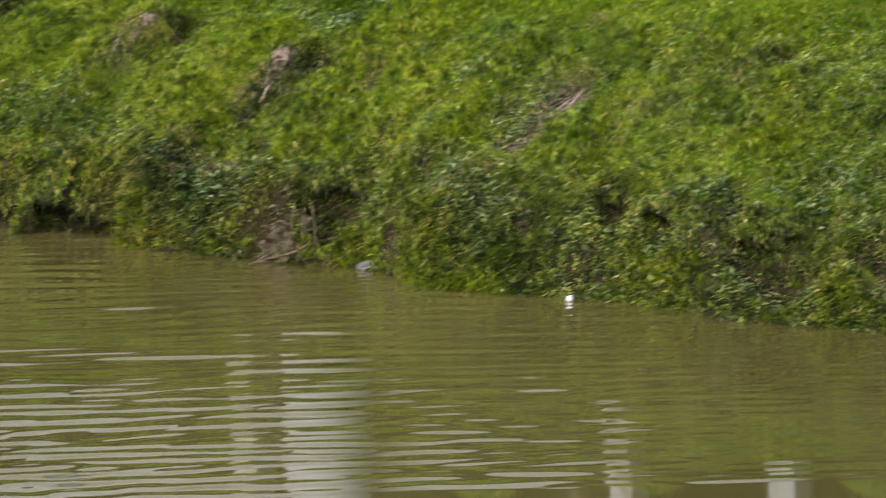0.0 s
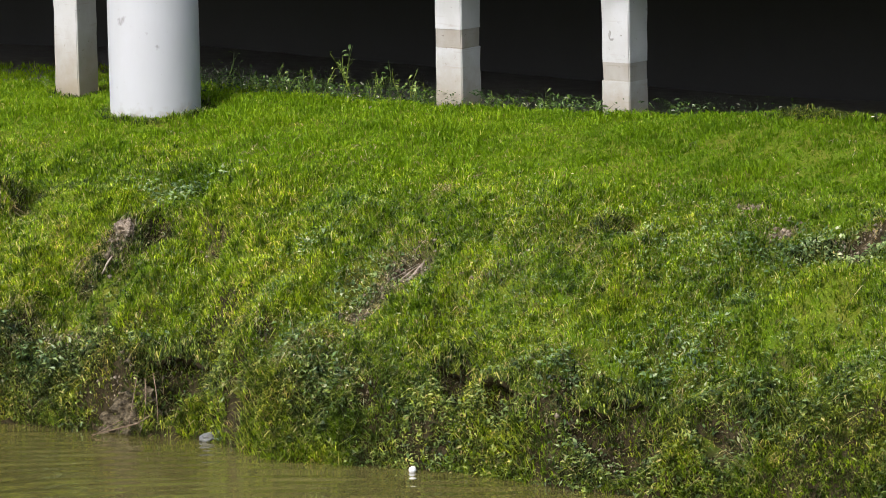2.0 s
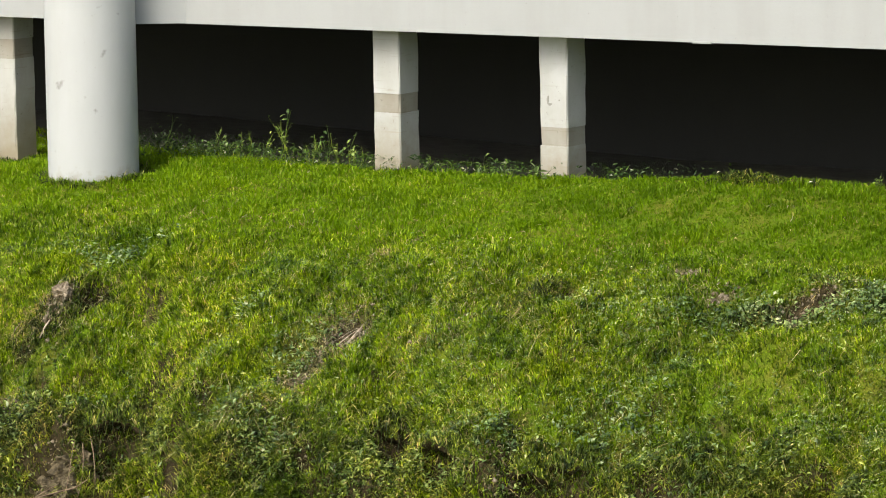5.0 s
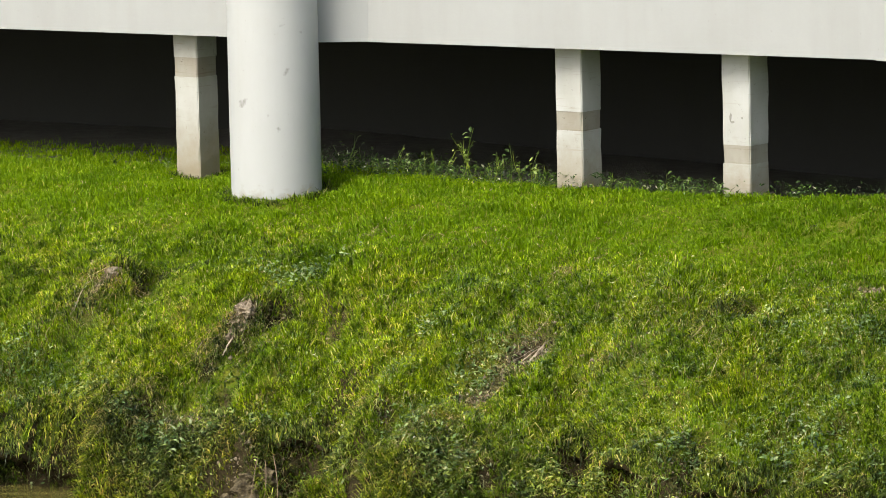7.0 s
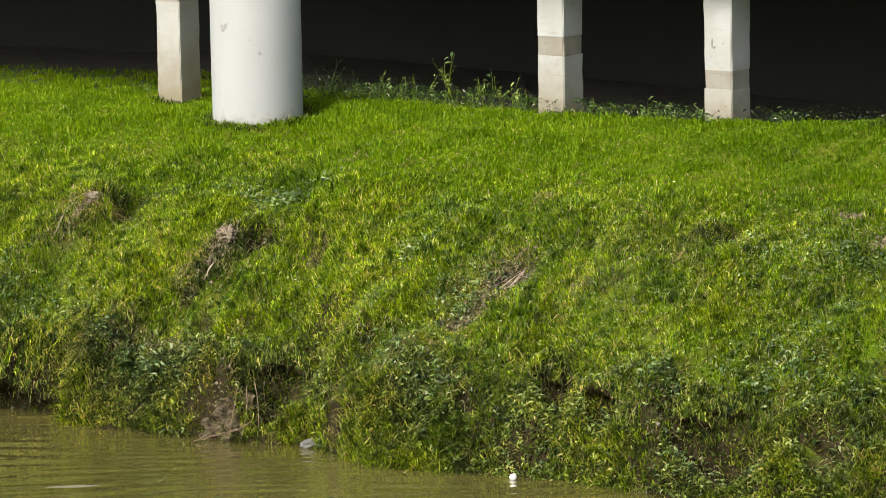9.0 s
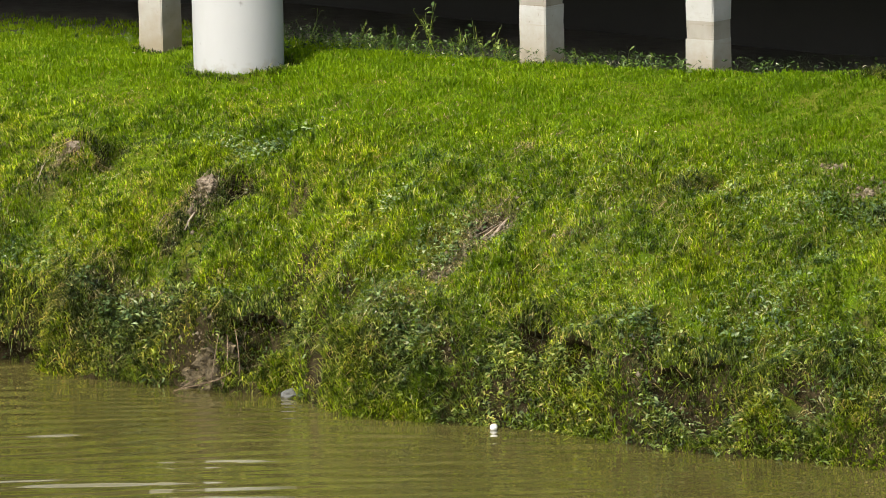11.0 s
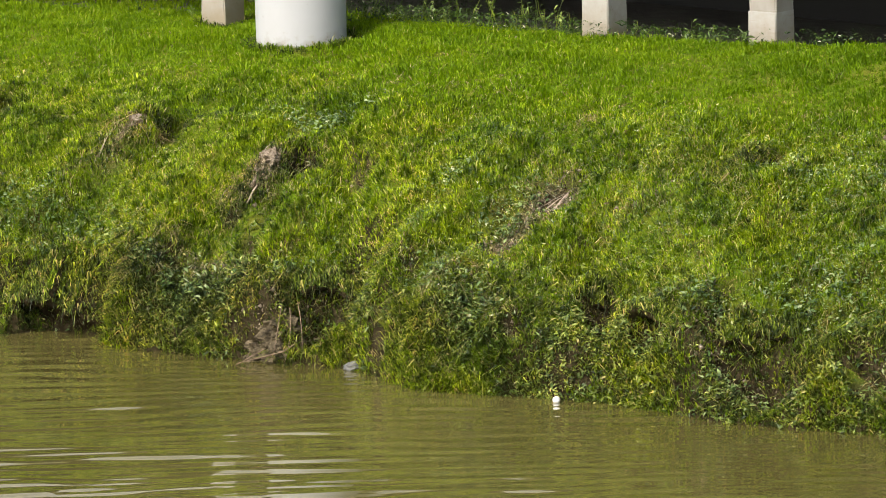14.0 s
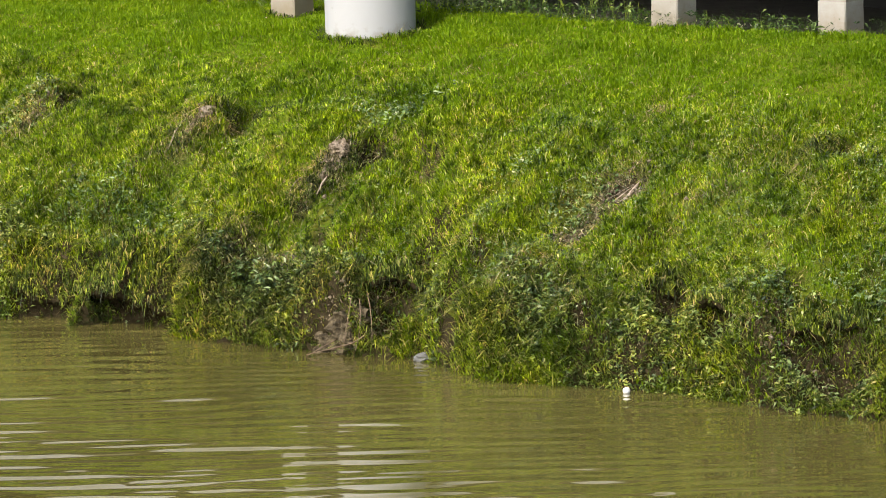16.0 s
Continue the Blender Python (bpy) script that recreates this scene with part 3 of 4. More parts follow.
def bank(x, y, w):
    return growth(x, y, w) * np.clip((2.9 - w) / 1.2, 0, 1) * np.clip((w - 0.1) / 0.3, 0.25, 1)


def brow(x, y, w):
    return growth(x, y, w) * np.clip((0.95 - w) / 0.5, 0, 1) * np.clip(0.25 + smooth_noise(x * 2.3 + 40, y * 2.3), 0, 1)


XS = (-3.3, 7.4)
thing = new("lawn_grass", big_mesh("lawn_grass", *tufts(150000, 4, XS, (1.4, 8.5), lawn, 0.05, 0.0085, 0.5, 0.14, 0.25, 1), LAWN))
tagged(thing, "short bright green lawn grass on the bank's top", "grass", kind="stuff")
thing = new("slope_grass", big_mesh("slope_grass", *tufts(92000, 5, XS, (0.1, 2.9), bank, 0.06, 0.0078, 0.6, 0.17, 0.35, 2, 0.3), GRASS))
tagged(thing, "uneven yellow-green grass on the sloping bank", "grass", kind="stuff")
thing = new("brow_grass", big_mesh("brow_grass", *tufts(8500, 10, XS, (0.0, 0.95), brow, 0.07, 0.009, 1.1, 0.4, 0.6, 3, 0.2), REEDS))
tagged(thing, "long drooping grass along the water's edge", "grass", kind="stuff")


def fringe(x, y, w):
    return np.clip(1.4 * (washed(x, y - 0.1) + washed(x - 0.05, y - 0.05)) * (1 - washed(x, y)) ** 2, 0, 1)


thing = new("hanging_grass", big_mesh("hanging_grass", *tufts(7000, 7, XS, (0.02, 0.6), fringe, 0.055, 0.0085, 0.9, 0.3, 0.7, 12, 0.3), GRASS))
tagged(thing, "long grass hanging over the bank's undercut edge", "grass", kind="stuff")

def overhang(x, y, w):
    return np.minimum(1, lump(x, y, 0.2, 33.32, 0.2, 0.07, 1.0, -25))


thing = new("trailing_grass", big_mesh("trailing_grass", *tufts(11000, 7, XS, (0.05, 0.6), overhang, 0.075, 0.0085, 0.7, 0.25, 1.1, 14, 0.3), REEDS))
tagged(thing, "long grass trailing down over the bank's edge", "grass", kind="stuff")


# dark, coarse tussocks, some standing for shade beside humps and hollows: x, y, half lengths, turn
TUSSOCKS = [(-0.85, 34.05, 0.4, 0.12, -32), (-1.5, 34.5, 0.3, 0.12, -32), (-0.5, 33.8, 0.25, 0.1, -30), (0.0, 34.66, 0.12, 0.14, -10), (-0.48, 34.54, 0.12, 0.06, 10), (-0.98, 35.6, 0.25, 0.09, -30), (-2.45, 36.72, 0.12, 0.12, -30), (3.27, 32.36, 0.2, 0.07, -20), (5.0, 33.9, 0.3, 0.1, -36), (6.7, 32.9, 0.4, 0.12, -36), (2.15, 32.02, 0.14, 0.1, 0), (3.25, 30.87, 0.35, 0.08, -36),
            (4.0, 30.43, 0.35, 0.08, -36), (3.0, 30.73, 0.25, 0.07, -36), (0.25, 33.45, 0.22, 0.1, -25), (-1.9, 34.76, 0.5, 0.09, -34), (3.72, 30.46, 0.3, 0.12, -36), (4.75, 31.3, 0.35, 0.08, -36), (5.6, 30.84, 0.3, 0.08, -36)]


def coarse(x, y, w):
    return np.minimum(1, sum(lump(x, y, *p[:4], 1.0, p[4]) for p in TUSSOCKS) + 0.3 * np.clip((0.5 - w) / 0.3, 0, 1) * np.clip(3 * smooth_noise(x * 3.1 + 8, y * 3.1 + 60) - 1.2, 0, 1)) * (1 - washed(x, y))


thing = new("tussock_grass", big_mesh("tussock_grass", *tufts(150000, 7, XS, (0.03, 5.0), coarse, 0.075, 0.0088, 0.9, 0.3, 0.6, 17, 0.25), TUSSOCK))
tagged(thing, "dark coarse grass tussocks, some standing for shade round hollows and the bank's foot", "grass", kind="stuff")


def scarp(x, y, w):
    gaps = np.clip(smooth_noise(x * 3.3 + 66, y * 3.3) * 2.6 - 0.45 + 0.8 * lump(x, w, 1.05, 0.15, 0.5, 0.3, 1.0), 0.0, 1)
    return growth(x, y, w) ** 0.6 * gaps


thing = new("edge_grass", big_mesh("edge_grass", *tufts(9500, 8, XS, (-0.03, 0.34), scarp, 0.062, 0.0095, 0.9, 0.35, 0.4, 13, 0.12), REEDS))
tagged(thing, "short bright grass clinging to the steep water's edge", "grass", kind="stuff")
def lapped(x, y, w):
    return np.clip(3.2 * smooth_noise(x * 2.7 + 37, y * 2.7 + 5) - 1.0 + 0.9 * lump(x, y, 0.95, 32.09, 0.5, 0.3, 1.0, -40), 0, 1) * np.clip((0.16 - w) / 0.06, 0, 1) * (1 - washed(x, y)) * (1 - 0.8 * lump(x, y, 2.9, 30.72, 0.35, 0.3, 1.0))


thing = new("waterline_grass", big_mesh("waterline_grass", *tufts(9000, 7, XS, (-0.02, 0.18), lapped, 0.062, 0.0105, 0.9, 0.3, 0.4, 19, 0.05), GRASS))
tagged(thing, "bright broad-bladed grass growing at the waterline", "grass", kind="stuff")
thing = new("dry_blades", big_mesh("dry_blades", *tufts(32000, 4, XS, (0.05, 4.0), lambda x, y, w: np.minimum(1, smooth_noise(x * 2.6 + 90, y * 2.6) ** 2 * np.clip((3.6 - w), 0.15, 1) + 0.5 * np.clip(1 - w, 0, 1) * smooth_noise(x * 5, y * 5 + 33) + 0.7 * smooth_noise(x * 6 + 3, y * 6) * (lump(x, y, 2.6, 32.5, 1.3, 0.55, 1.0, -36) + lump(x, y, 1.8, 33.4, 0.45, 0.25, 1.0, -20))), 0.045, 0.0062, 1.1, 0.45, 0.6, 4), STRAW))
tagged(thing, "dry straw-coloured blades among the green grass", "grass", kind="stuff")


def matted(x, y, w):
    return np.minimum(1, sum(lump(x, y, *p[:4], 1.0, p[4]) for p in ((-0.42, 34.61, 0.2, 0.2, 0), (-0.05, 34.5, 0.25, 0.16, 60), (-0.45, 34.56, 0.14, 0.12, 0), (0.08, 34.6, 0.2, 0.1, 40), (1.75, 33.15, 0.25, 0.1, 20), (-1.31, 35.57, 0.26, 0.15, -25), (-1.38, 35.57, 0.16, 0.1, -25), (0.12, 33.46, 0.3, 0.14, -20),
               (1.8, 33.0, 0.2, 0.08, 20), (1.46, 32.87, 0.3, 0.1, 10), (3.05, 32.36, 0.16, 0.08, -30), (2.17, 33.77, 0.2, 0.06, -20), (-2.8, 36.74, 0.25, 0.15, -30), (4.5, 31.85, 0.2, 0.06, -30), (6.5, 32.95, 0.3, 0.1, -36),
               (-1.1, 34.38, 0.5, 0.14, -30), (1.1, 32.53, 0.4, 0.15, -35), (2.9, 31.22, 0.3, 0.12, -40))))


thing = new("matted_straw", big_mesh("matted_straw", *tufts(52000, 6, (-3.2, 6.6), (0.1, 5.2), matted, 0.042, 0.0062, 1.2, 0.45, 0.8, 9), STRAW))
tagged(thing, "matted dead grass round the bare clods", "grass", kind="stuff")


# ---- leafy weeds ----
def leaf_mesh(points, size, seed, flat=0.5, broad=0.17):
    """Broad leaves, each a pointed, folded oval of four triangles, at the points given."""
    rng = np.random.default_rng(seed)
    c = len(points)
    t = rng.uniform(0, 2 * np.pi, c)
    up = rng.normal(flat * 0.3, 0.5, c)
    along = np.stack([np.cos(t) * np.cos(up), np.sin(t) * np.cos(up), np.sin(up)], -1)
    across = np.cross(along, np.stack([rng.normal(0, 0.4, c), rng.normal(-0.3, 0.4, c), np.ones(c)], -1))
    across /= np.linalg.norm(across, axis=-1, keepdims=True)
    nrm = np.cross(across, along)
    s = (size * rng.uniform(0.5, 1.35, c))[:, None]
    p = np.asarray(points)
    v = np.stack([p, p + along * s * 0.42 + across * s * broad + nrm * s * 0.08, p + along * s * 0.5, p + along * s * 0.42 - across * s * broad + nrm * s * 0.08,
                  p + along * s - nrm * s * 0.12], 1).reshape(-1, 3)
    k = np.arange(c)[:, None, None] * 5
    return v, (np.array([[0, 1, 2], [0, 2, 3], [1, 4, 2], [2, 4, 3]])[None] + k).reshape(-1, 3)


def strew(count, xs, ws, keep, lift, seed):
    rng = np.random.default_rng(seed)
    x, w = rng.uniform(*xs, count), rng.uniform(*ws, count)
    y = w + np.interp(x, *zip(*SHORE))
    ok = rng.random(count) < keep(x, y, w)
    x, y = x[ok], y[ok]
    return np.stack([x, y, height(x, y) + rng.uniform(0.1, 1, len(x)) * lift], -1)


def weedy(x, y, w):
    a = 0.5 * smooth_noise(x * 1.7 + 120, y * 1.7) + 0.5 * smooth_noise(x * 5 + 20, y * 5)
    return growth(x, y, w) ** 0.5 * np.clip((0.62 - w) / 0.4, 0.08, 1) * np.minimum(1, np.clip((a - 0.48) * 6, 0.04, 1) + 0.8 * lump(x, y, -0.95, 34.17, 0.7, 0.25, 1.0, -32))


thing = new("edge_weeds", big_mesh("edge_weeds", *leaf_mesh(strew(62000, XS, (-0.06, 1.0), weedy, 0.11, 5), 0.042, 6), LEAVES))
tagged(thing, "broad-leaved weeds crowding the water's edge", "weeds", kind="stuff")
def scattered(x, y, w):
    return growth(x, y, w) * np.clip(smooth_noise(x * 1.3 + 15, y * 1.3) * 1.6 - 0.4, 0.08, 1) * np.clip((2.6 - w) / 1.2, 0, 1) * (0.8 + 2.5 * np.clip((x - 2.2) / 2, 0, 1)) + 0.55 * growth(x, y, w) * lump(x, y, 2.6, 32.5, 1.3, 0.55, 1.0, -36)


thing = new("slope_weeds", big_mesh("slope_weeds", *leaf_mesh(strew(60000, XS, (0.35, 2.9), scattered, 0.055, 15), 0.027, 16, 0.2), CLOVER))
tagged(thing, "small broad-leaved weeds among the slope's grass", "weeds", kind="stuff")
def leafy(x, y, w):
    return growth(x, y, w) ** 0.5 * np.clip(smooth_noise(x * 4.3 + 16, y * 4.3) * 4 - 1.9, 0.05, 1)


thing = new("scarp_weeds", big_mesh("scarp_weeds", *leaf_mesh(strew(30000, XS, (-0.04, 0.34), leafy, 0.08, 35), 0.044, 36, 0.1), LEAVES))
tagged(thing, "glossy leafy weeds hanging on the steep bank above the water", "weeds", kind="stuff")
thing = new("clover_patches", big_mesh("clover_patches", *leaf_mesh(strew(130000, XS, (0.1, 3.2), patchy, 0.075, 7), 0.037, 8, 0.2, 0.24), CLOVER))
tagged(thing, "pale green clover-like weeds in patches", "weeds", kind="stuff")


def docks(x, y, w):
    return np.minimum(1, sum(lump(x, w, *p, 1.0) for p in ((2.37, 0.16, 0.13, 0.1), (2.93, 0.12, 0.1, 0.08), (2.73, 0.03, 0.14, 0.05), (2.02, 0.02, 0.2, 0.04), (4.1, 0.3, 0.25, 0.12), (1.15, 0.28, 0.25, 0.1), (-1.0, 0.3, 0.35, 0.12), (0.9, 0.5, 0.12, 0.1))))


thing = new("broad_leaves", big_mesh("broad_leaves", *leaf_mesh(strew(24000, XS, (-0.05, 0.7), docks, 0.12, 65), 0.046, 66, -0.1, 0.2), CLOVER))
tagged(thing, "pale broad leaves crowded in the bank's hollows", "weeds", kind="stuff")


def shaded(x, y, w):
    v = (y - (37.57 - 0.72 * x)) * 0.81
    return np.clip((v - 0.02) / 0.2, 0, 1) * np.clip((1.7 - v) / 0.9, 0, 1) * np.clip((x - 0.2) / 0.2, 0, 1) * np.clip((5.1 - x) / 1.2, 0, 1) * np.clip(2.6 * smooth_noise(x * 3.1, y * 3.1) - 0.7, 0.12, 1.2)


thing = new("shade_weeds", big_mesh("shade_weeds", *leaf_mesh(strew(24000, (0.2, 5.2), (3.5, 7.2), shaded, 0.15, 25), 0.037, 26, 0.6, 0.2), SHADE_DARK_LEAVES))
tagged(thing, "low leafy weeds in the shade along the building's front", "weeds", kind="stuff")


def litter(x, y, w):
    return np.minimum(1, sum(lump(x, y, *p[:4], 1.0, p[4]) for p in ((1.46, 32.85, 0.27, 0.08, 12), (1.46, 32.85, 0.27, 0.08, 12), (1.8, 32.98, 0.15, 0.06, 20), (1.86, 33.11, 0.2, 0.05, 0), (2.9, 31.27, 0.25, 0.08, -40), (0.1, 33.6, 0.3, 0.1, -25), (-1.0, 34.23, 0.5, 0.12, -30), (-0.2, 34.52, 0.2, 0.14, 60),
               (1.1, 32.48, 0.4, 0.12, -38), (3.9, 30.88, 0.3, 0.1, -36), (4.4, 31.96, 0.2, 0.05, -30), (5.3, 31.29, 0.3, 0.06, -36), (6.5, 32.95, 0.25, 0.08, -36))))


thing = new("leaf_litter", big_mesh("leaf_litter", *leaf_mesh(strew(110000, XS, (0.05, 5.5), litter, 0.035, 55), 0.035, 56, 0.0), LITTER))
tagged(thing, "dead curled leaves lying on bare strips of the slope", "litter", kind="stuff")


def footing(x, y, w):
    near = np.zeros_like(x)
    for cx, cy, rad in ((0.0, 37.0, 0.43), (-0.664, 38.49, 0.2), (2.452, 36.29, 0.2), (3.711, 35.39, 0.2), (6.646, 33.29, 0.2)):
        near = np.maximum(near, np.exp(-((np.hypot(x - cx, y - cy) - rad) / 0.03) ** 2))
    return near


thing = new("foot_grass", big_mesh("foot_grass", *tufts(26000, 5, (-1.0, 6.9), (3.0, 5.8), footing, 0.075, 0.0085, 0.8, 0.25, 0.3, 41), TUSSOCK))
tagged(thing, "uncut taller grass round the feet of column and posts", "grass", kind="stuff")


# ---- earth clods, stones and sticks ----
def crag(size, seed, rough=0.5, fine=4, crumb=0.25):
    """An irregular lump, uneven at two scales."""
    bm = bmesh.new()
    bmesh.ops.create_icosphere(bm, subdivisions=fine, radius=1.0)
    off = Vector((seed * 3.7, seed * 1.3, seed * 2.1))
    for v in bm.verts:
        k = 1 + rough * noise.noise(v.co * 1.3 + off) + rough * 0.55 * noise.noise(v.co * 3.4 + off) + rough * crumb * noise.noise(v.co * 8 + off) + rough * crumb * 0.7 * abs(noise.noise(v.co * 17 + off))
        v.co = Vector((v.co.x * size[0], v.co.y * size[1], v.co.z * size[2])) * k
    return bm


def soil_clod(x, y, lift, size, seed, label, turn=0.0, mat=CLOD):
    bm = crag(size, seed, 0.6, 5, 0.22)
    bmesh.ops.transform(bm, matrix=pose(x, y, float(height(x, y)) + lift, 0, 0, turn), verts=bm.verts)
    return tagged(part("soil_clod", bm, mat, None, label), "", "soil")


def limb(points, radii, sides=7):
    """A tapered, bent stick through a few places."""
    bm = bmesh.new()
    rows = []
    for i, p in enumerate(points):
        d = (Vector(points[min(i + 1, len(points) - 1)]) - Vector(points[max(i - 1, 0)])).normalized()
        a = d.orthogonal().normalized()
        b = d.cross(a)
        rows.append([bm.verts.new(Vector(p) + (a * math.cos(2 * math.pi * k / sides) + b * math.sin(2 * math.pi * k / sides)) * radii[i]) for k in range(sides)])
    for r0, r1 in zip(rows, rows[1:]):
        for k in range(sides):
            bm.faces.new((r0[k], r0[(k + 1) % sides], r1[(k + 1) % sides], r1[k]))
    bm.faces.new(rows[0][::-1])
    bm.faces.new(rows[-1])
    return bm


def on_ground(x, y, up=0.0):
    return (x, y, float(height(x, y)) + up)


def earth_bluff(x, y, wide, deep, tall, turn, seed, label):
    """A crumbling upright face of earth that stands out of the bank, with ledges and a ragged top."""
    bm, off, rows = bmesh.new(), Vector((seed * 2.3, seed * 5.1, 0)), []
    for i in range(52):
        t, row = i / 51, []
        for k in range(44):
            a = math.pi * 2 * k / 44
            p = Vector((math.cos(a), math.sin(a), t * 2.4))
            ledge = 0.25 * noise.noise(Vector((p.x * 0.8, p.y * 0.8, t * 9)) + off) + 0.4 * noise.noise(p * 1.4 + off) + 0.35 * noise.noise(p * 3.3 + off) + 0.2 * noise.noise(p * 8 + off) + 0.15 * abs(noise.noise(p * 17 + off))
            r = (1.12 - 0.4 * t ** 1.5) * (1 + ledge) * (1 if i < 51 else 0.05)
            row.append(bm.verts.new((wide * r * p.x, deep * (r * p.y + 0.5 * t), tall * (t + 0.1 * noise.noise(p * 2 + off) * t) - 0.12)))
        rows.append(row)
    for a, b in zip(rows, rows[1:]):
        for k in range(44):
            bm.faces.new((a[k], a[(k + 1) % 44], b[(k + 1) % 44], b[k]))
    bm.faces.new(rows[-1])
    bmesh.ops.transform(bm, matrix=pose(x, y, 0, 0, 0, turn), verts=bm.verts)
    return tagged(part("earth_bluff", bm, MUD, None, label), "", "soil")


earth_bluff(-0.22, 33.41, 0.15, 0.11, 0.44, 0, 4, "eroded brown earth face standing at the water's edge")
earth_bluff(-0.36, 33.47, 0.12, 0.08, 0.26, 10, 5, "low lump of mud washed by the pond")
earth_bluff(2.77, 30.98, 0.09, 0.08, 0.46, -20, 7, "upright brown earth face among weeds by the water")
soil_clod(-0.27, 34.65, 0.01, (0.055, 0.09, 0.06), 1, "brown clod of bare earth on the grassy slope", 30)
soil_clod(-0.38, 34.56, 0.0, (0.04, 0.04, 0.045), 2, "small brown clod of earth below a larger one")
soil_clod(-1.31, 35.57, 0.0, (0.06, 0.05, 0.05), 3, "crumbled brown earth under dead grass")
soil_clod(1.9, 32.95, -0.02, (0.06, 0.035, 0.045), 10, "small crumbling earth ledge beside a dry stick")


def crumbs(count, seed):
    """Small broken lumps of soil on the bare places."""
    rng = np.random.default_rng(seed)
    x, w = rng.uniform(-3.2, 6.8, count), rng.uniform(0.05, 5.0, count)
    y = w + np.interp(x, *zip(*SHORE))
    ok = rng.random(count) < bareness(x, y) ** 1.5
    x, y = x[ok], y[ok]
    size = 0.006 + 0.016 * rng.random(len(x)) ** 3
    base = np.array([(1, 0, 0), (0, 1, 0), (-1, 0, 0), (0, -1, 0), (0, 0, 1), (0, 0, -1)], float)
    v = base[None] * rng.uniform(0.6, 1.3, (len(x), 6, 1)) + rng.normal(0, 0.15, (len(x), 6, 3))
    v = v * size[:, None, None] + np.stack([x, y, height(x, y) + size * 0.4], -1)[:, None]
    f = np.array([(0, 1, 4), (1, 2, 4), (2, 3, 4), (3, 0, 4), (1, 0, 5), (2, 1, 5), (3, 2, 5), (0, 3, 5)])[None] + np.arange(len(x))[:, None, None] * 6
    return v.reshape(-1, 3), f.reshape(-1, 3)


tagged(new("soil_crumbs", big_mesh("soil_crumbs", *crumbs(160000, 71), CLOD)), "loose brown crumbs of soil on bare places", "soil", kind="stuff")

def sprays(points, length, wide, seed, rise, fall, spread=0.9, aim=(-0.58, -0.81)):
    """Blades that start at the points, rise a little, arch outwards and hang down."""
    rng = np.random.default_rng(seed)
    p = np.asarray(points)
    c = len(p)
    turn = math.atan2(aim[1], aim[0]) + rng.normal(0, spread, c)
    way = np.stack([np.cos(turn), np.sin(turn), np.zeros(c)], -1)
    side = np.stack([-np.sin(turn), np.cos(turn), rng.normal(0, 0.4, c)], -1) * (wide * rng.uniform(0.6, 1.3, c))[:, None] / 2
    t = (length * rng.uniform(0.3, 1.3, c))[:, None]
    up, down = rise * rng.uniform(0.2, 1.6, (c, 1)), fall * rng.uniform(0.0, 1.5, (c, 1))
    z = np.array([[0, 0, 1.0]])
    mid = p + way * t * 0.35 + z * t * up
    tip = p + way * t * 0.62 + z * t * (up - down)
    v = np.stack([p - side, p + side, mid + side * 0.9, mid - side * 0.9, tip], 1).reshape(-1, 3)
    return v, (np.array([[0, 1, 2], [0, 2, 3], [3, 2, 4]])[None] + np.arange(c)[:, None, None] * 5).reshape(-1, 3)


def scar_rim(places, count, seed):
    """Points scattered round the scars."""
    rng = np.random.default_rng(seed)
    pts = []
    for x, y, rx, ry, share in places:
        c = int(count * share)
        t, r = rng.uniform(0, 2 * np.pi, c), rng.normal(1.0, 0.3, c)
        px, py = x + rx * r * np.cos(t), y + ry * r * np.sin(t)
        pts.append(np.stack([px, py, height(px, py) - 0.005], -1))
    return np.concatenate(pts)


SCARS = [(-0.28, 34.64, 0.15, 0.13, 1.0), (-0.5, 34.56, 0.14, 0.06, 0.5), (-1.41, 35.57, 0.22, 0.1, 1.0), (-1.83, 35.63, 0.2, 0.06, 0.4), (-2.73, 36.69, 0.2, 0.12, 0.8), (1.82, 32.96, 0.2, 0.12, 0.35), (1.46, 32.87, 0.24, 0.08, 0.5),
         (3.23, 32.38, 0.1, 0.06, 0.5), (4.95, 31.3, 0.25, 0.1, 0.7), (-1.2, 34.34, 0.25, 0.14, 0.6), (-0.75, 34.16, 0.3, 0.12, 0.6), (1.2, 32.25, 0.4, 0.12, 0.8)]
tagged(new("arching_straw", big_mesh("arching_straw", *sprays(scar_rim(SCARS, 420, 81), 0.07, 0.006, 82, 0.35, 0.5, 2.2), STRAW)), "long dead grass arching round scars in the turf", "grass", kind="stuff")
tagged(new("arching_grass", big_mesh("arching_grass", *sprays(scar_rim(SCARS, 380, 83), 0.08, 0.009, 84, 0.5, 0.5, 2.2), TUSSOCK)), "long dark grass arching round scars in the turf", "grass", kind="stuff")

ROOT, n, l, b = material("dark_root", 0.8, 0.2)
l.new(ramp(n, l, noise_node(n, l, 30, 6, 0.6), [(0.3, (0.08, 0.05, 0.03)), (0.65, (0.26, 0.19, 0.13))]), b.inputs["Base Color"])
stick = part("stick", limb([on_ground(1.8, 32.92, 0.04), on_ground(1.85, 32.94, 0.05), on_ground(1.9, 32.98, 0.05), on_ground(1.95, 33.01, 0.045)], [0.004, 0.008, 0.01, 0.006]), BARK)
tagged(stick, "pale weathered stick lying across bare earth", "stick")
stick = part("stick", limb([on_ground(1.78, 32.87, 0.03), on_ground(1.84, 32.91, 0.05), on_ground(1.9, 32.96, 0.05)], [0.003, 0.006, 0.004]), BARK)
tagged(stick, "thin dry twig lying on bare earth", "stick")
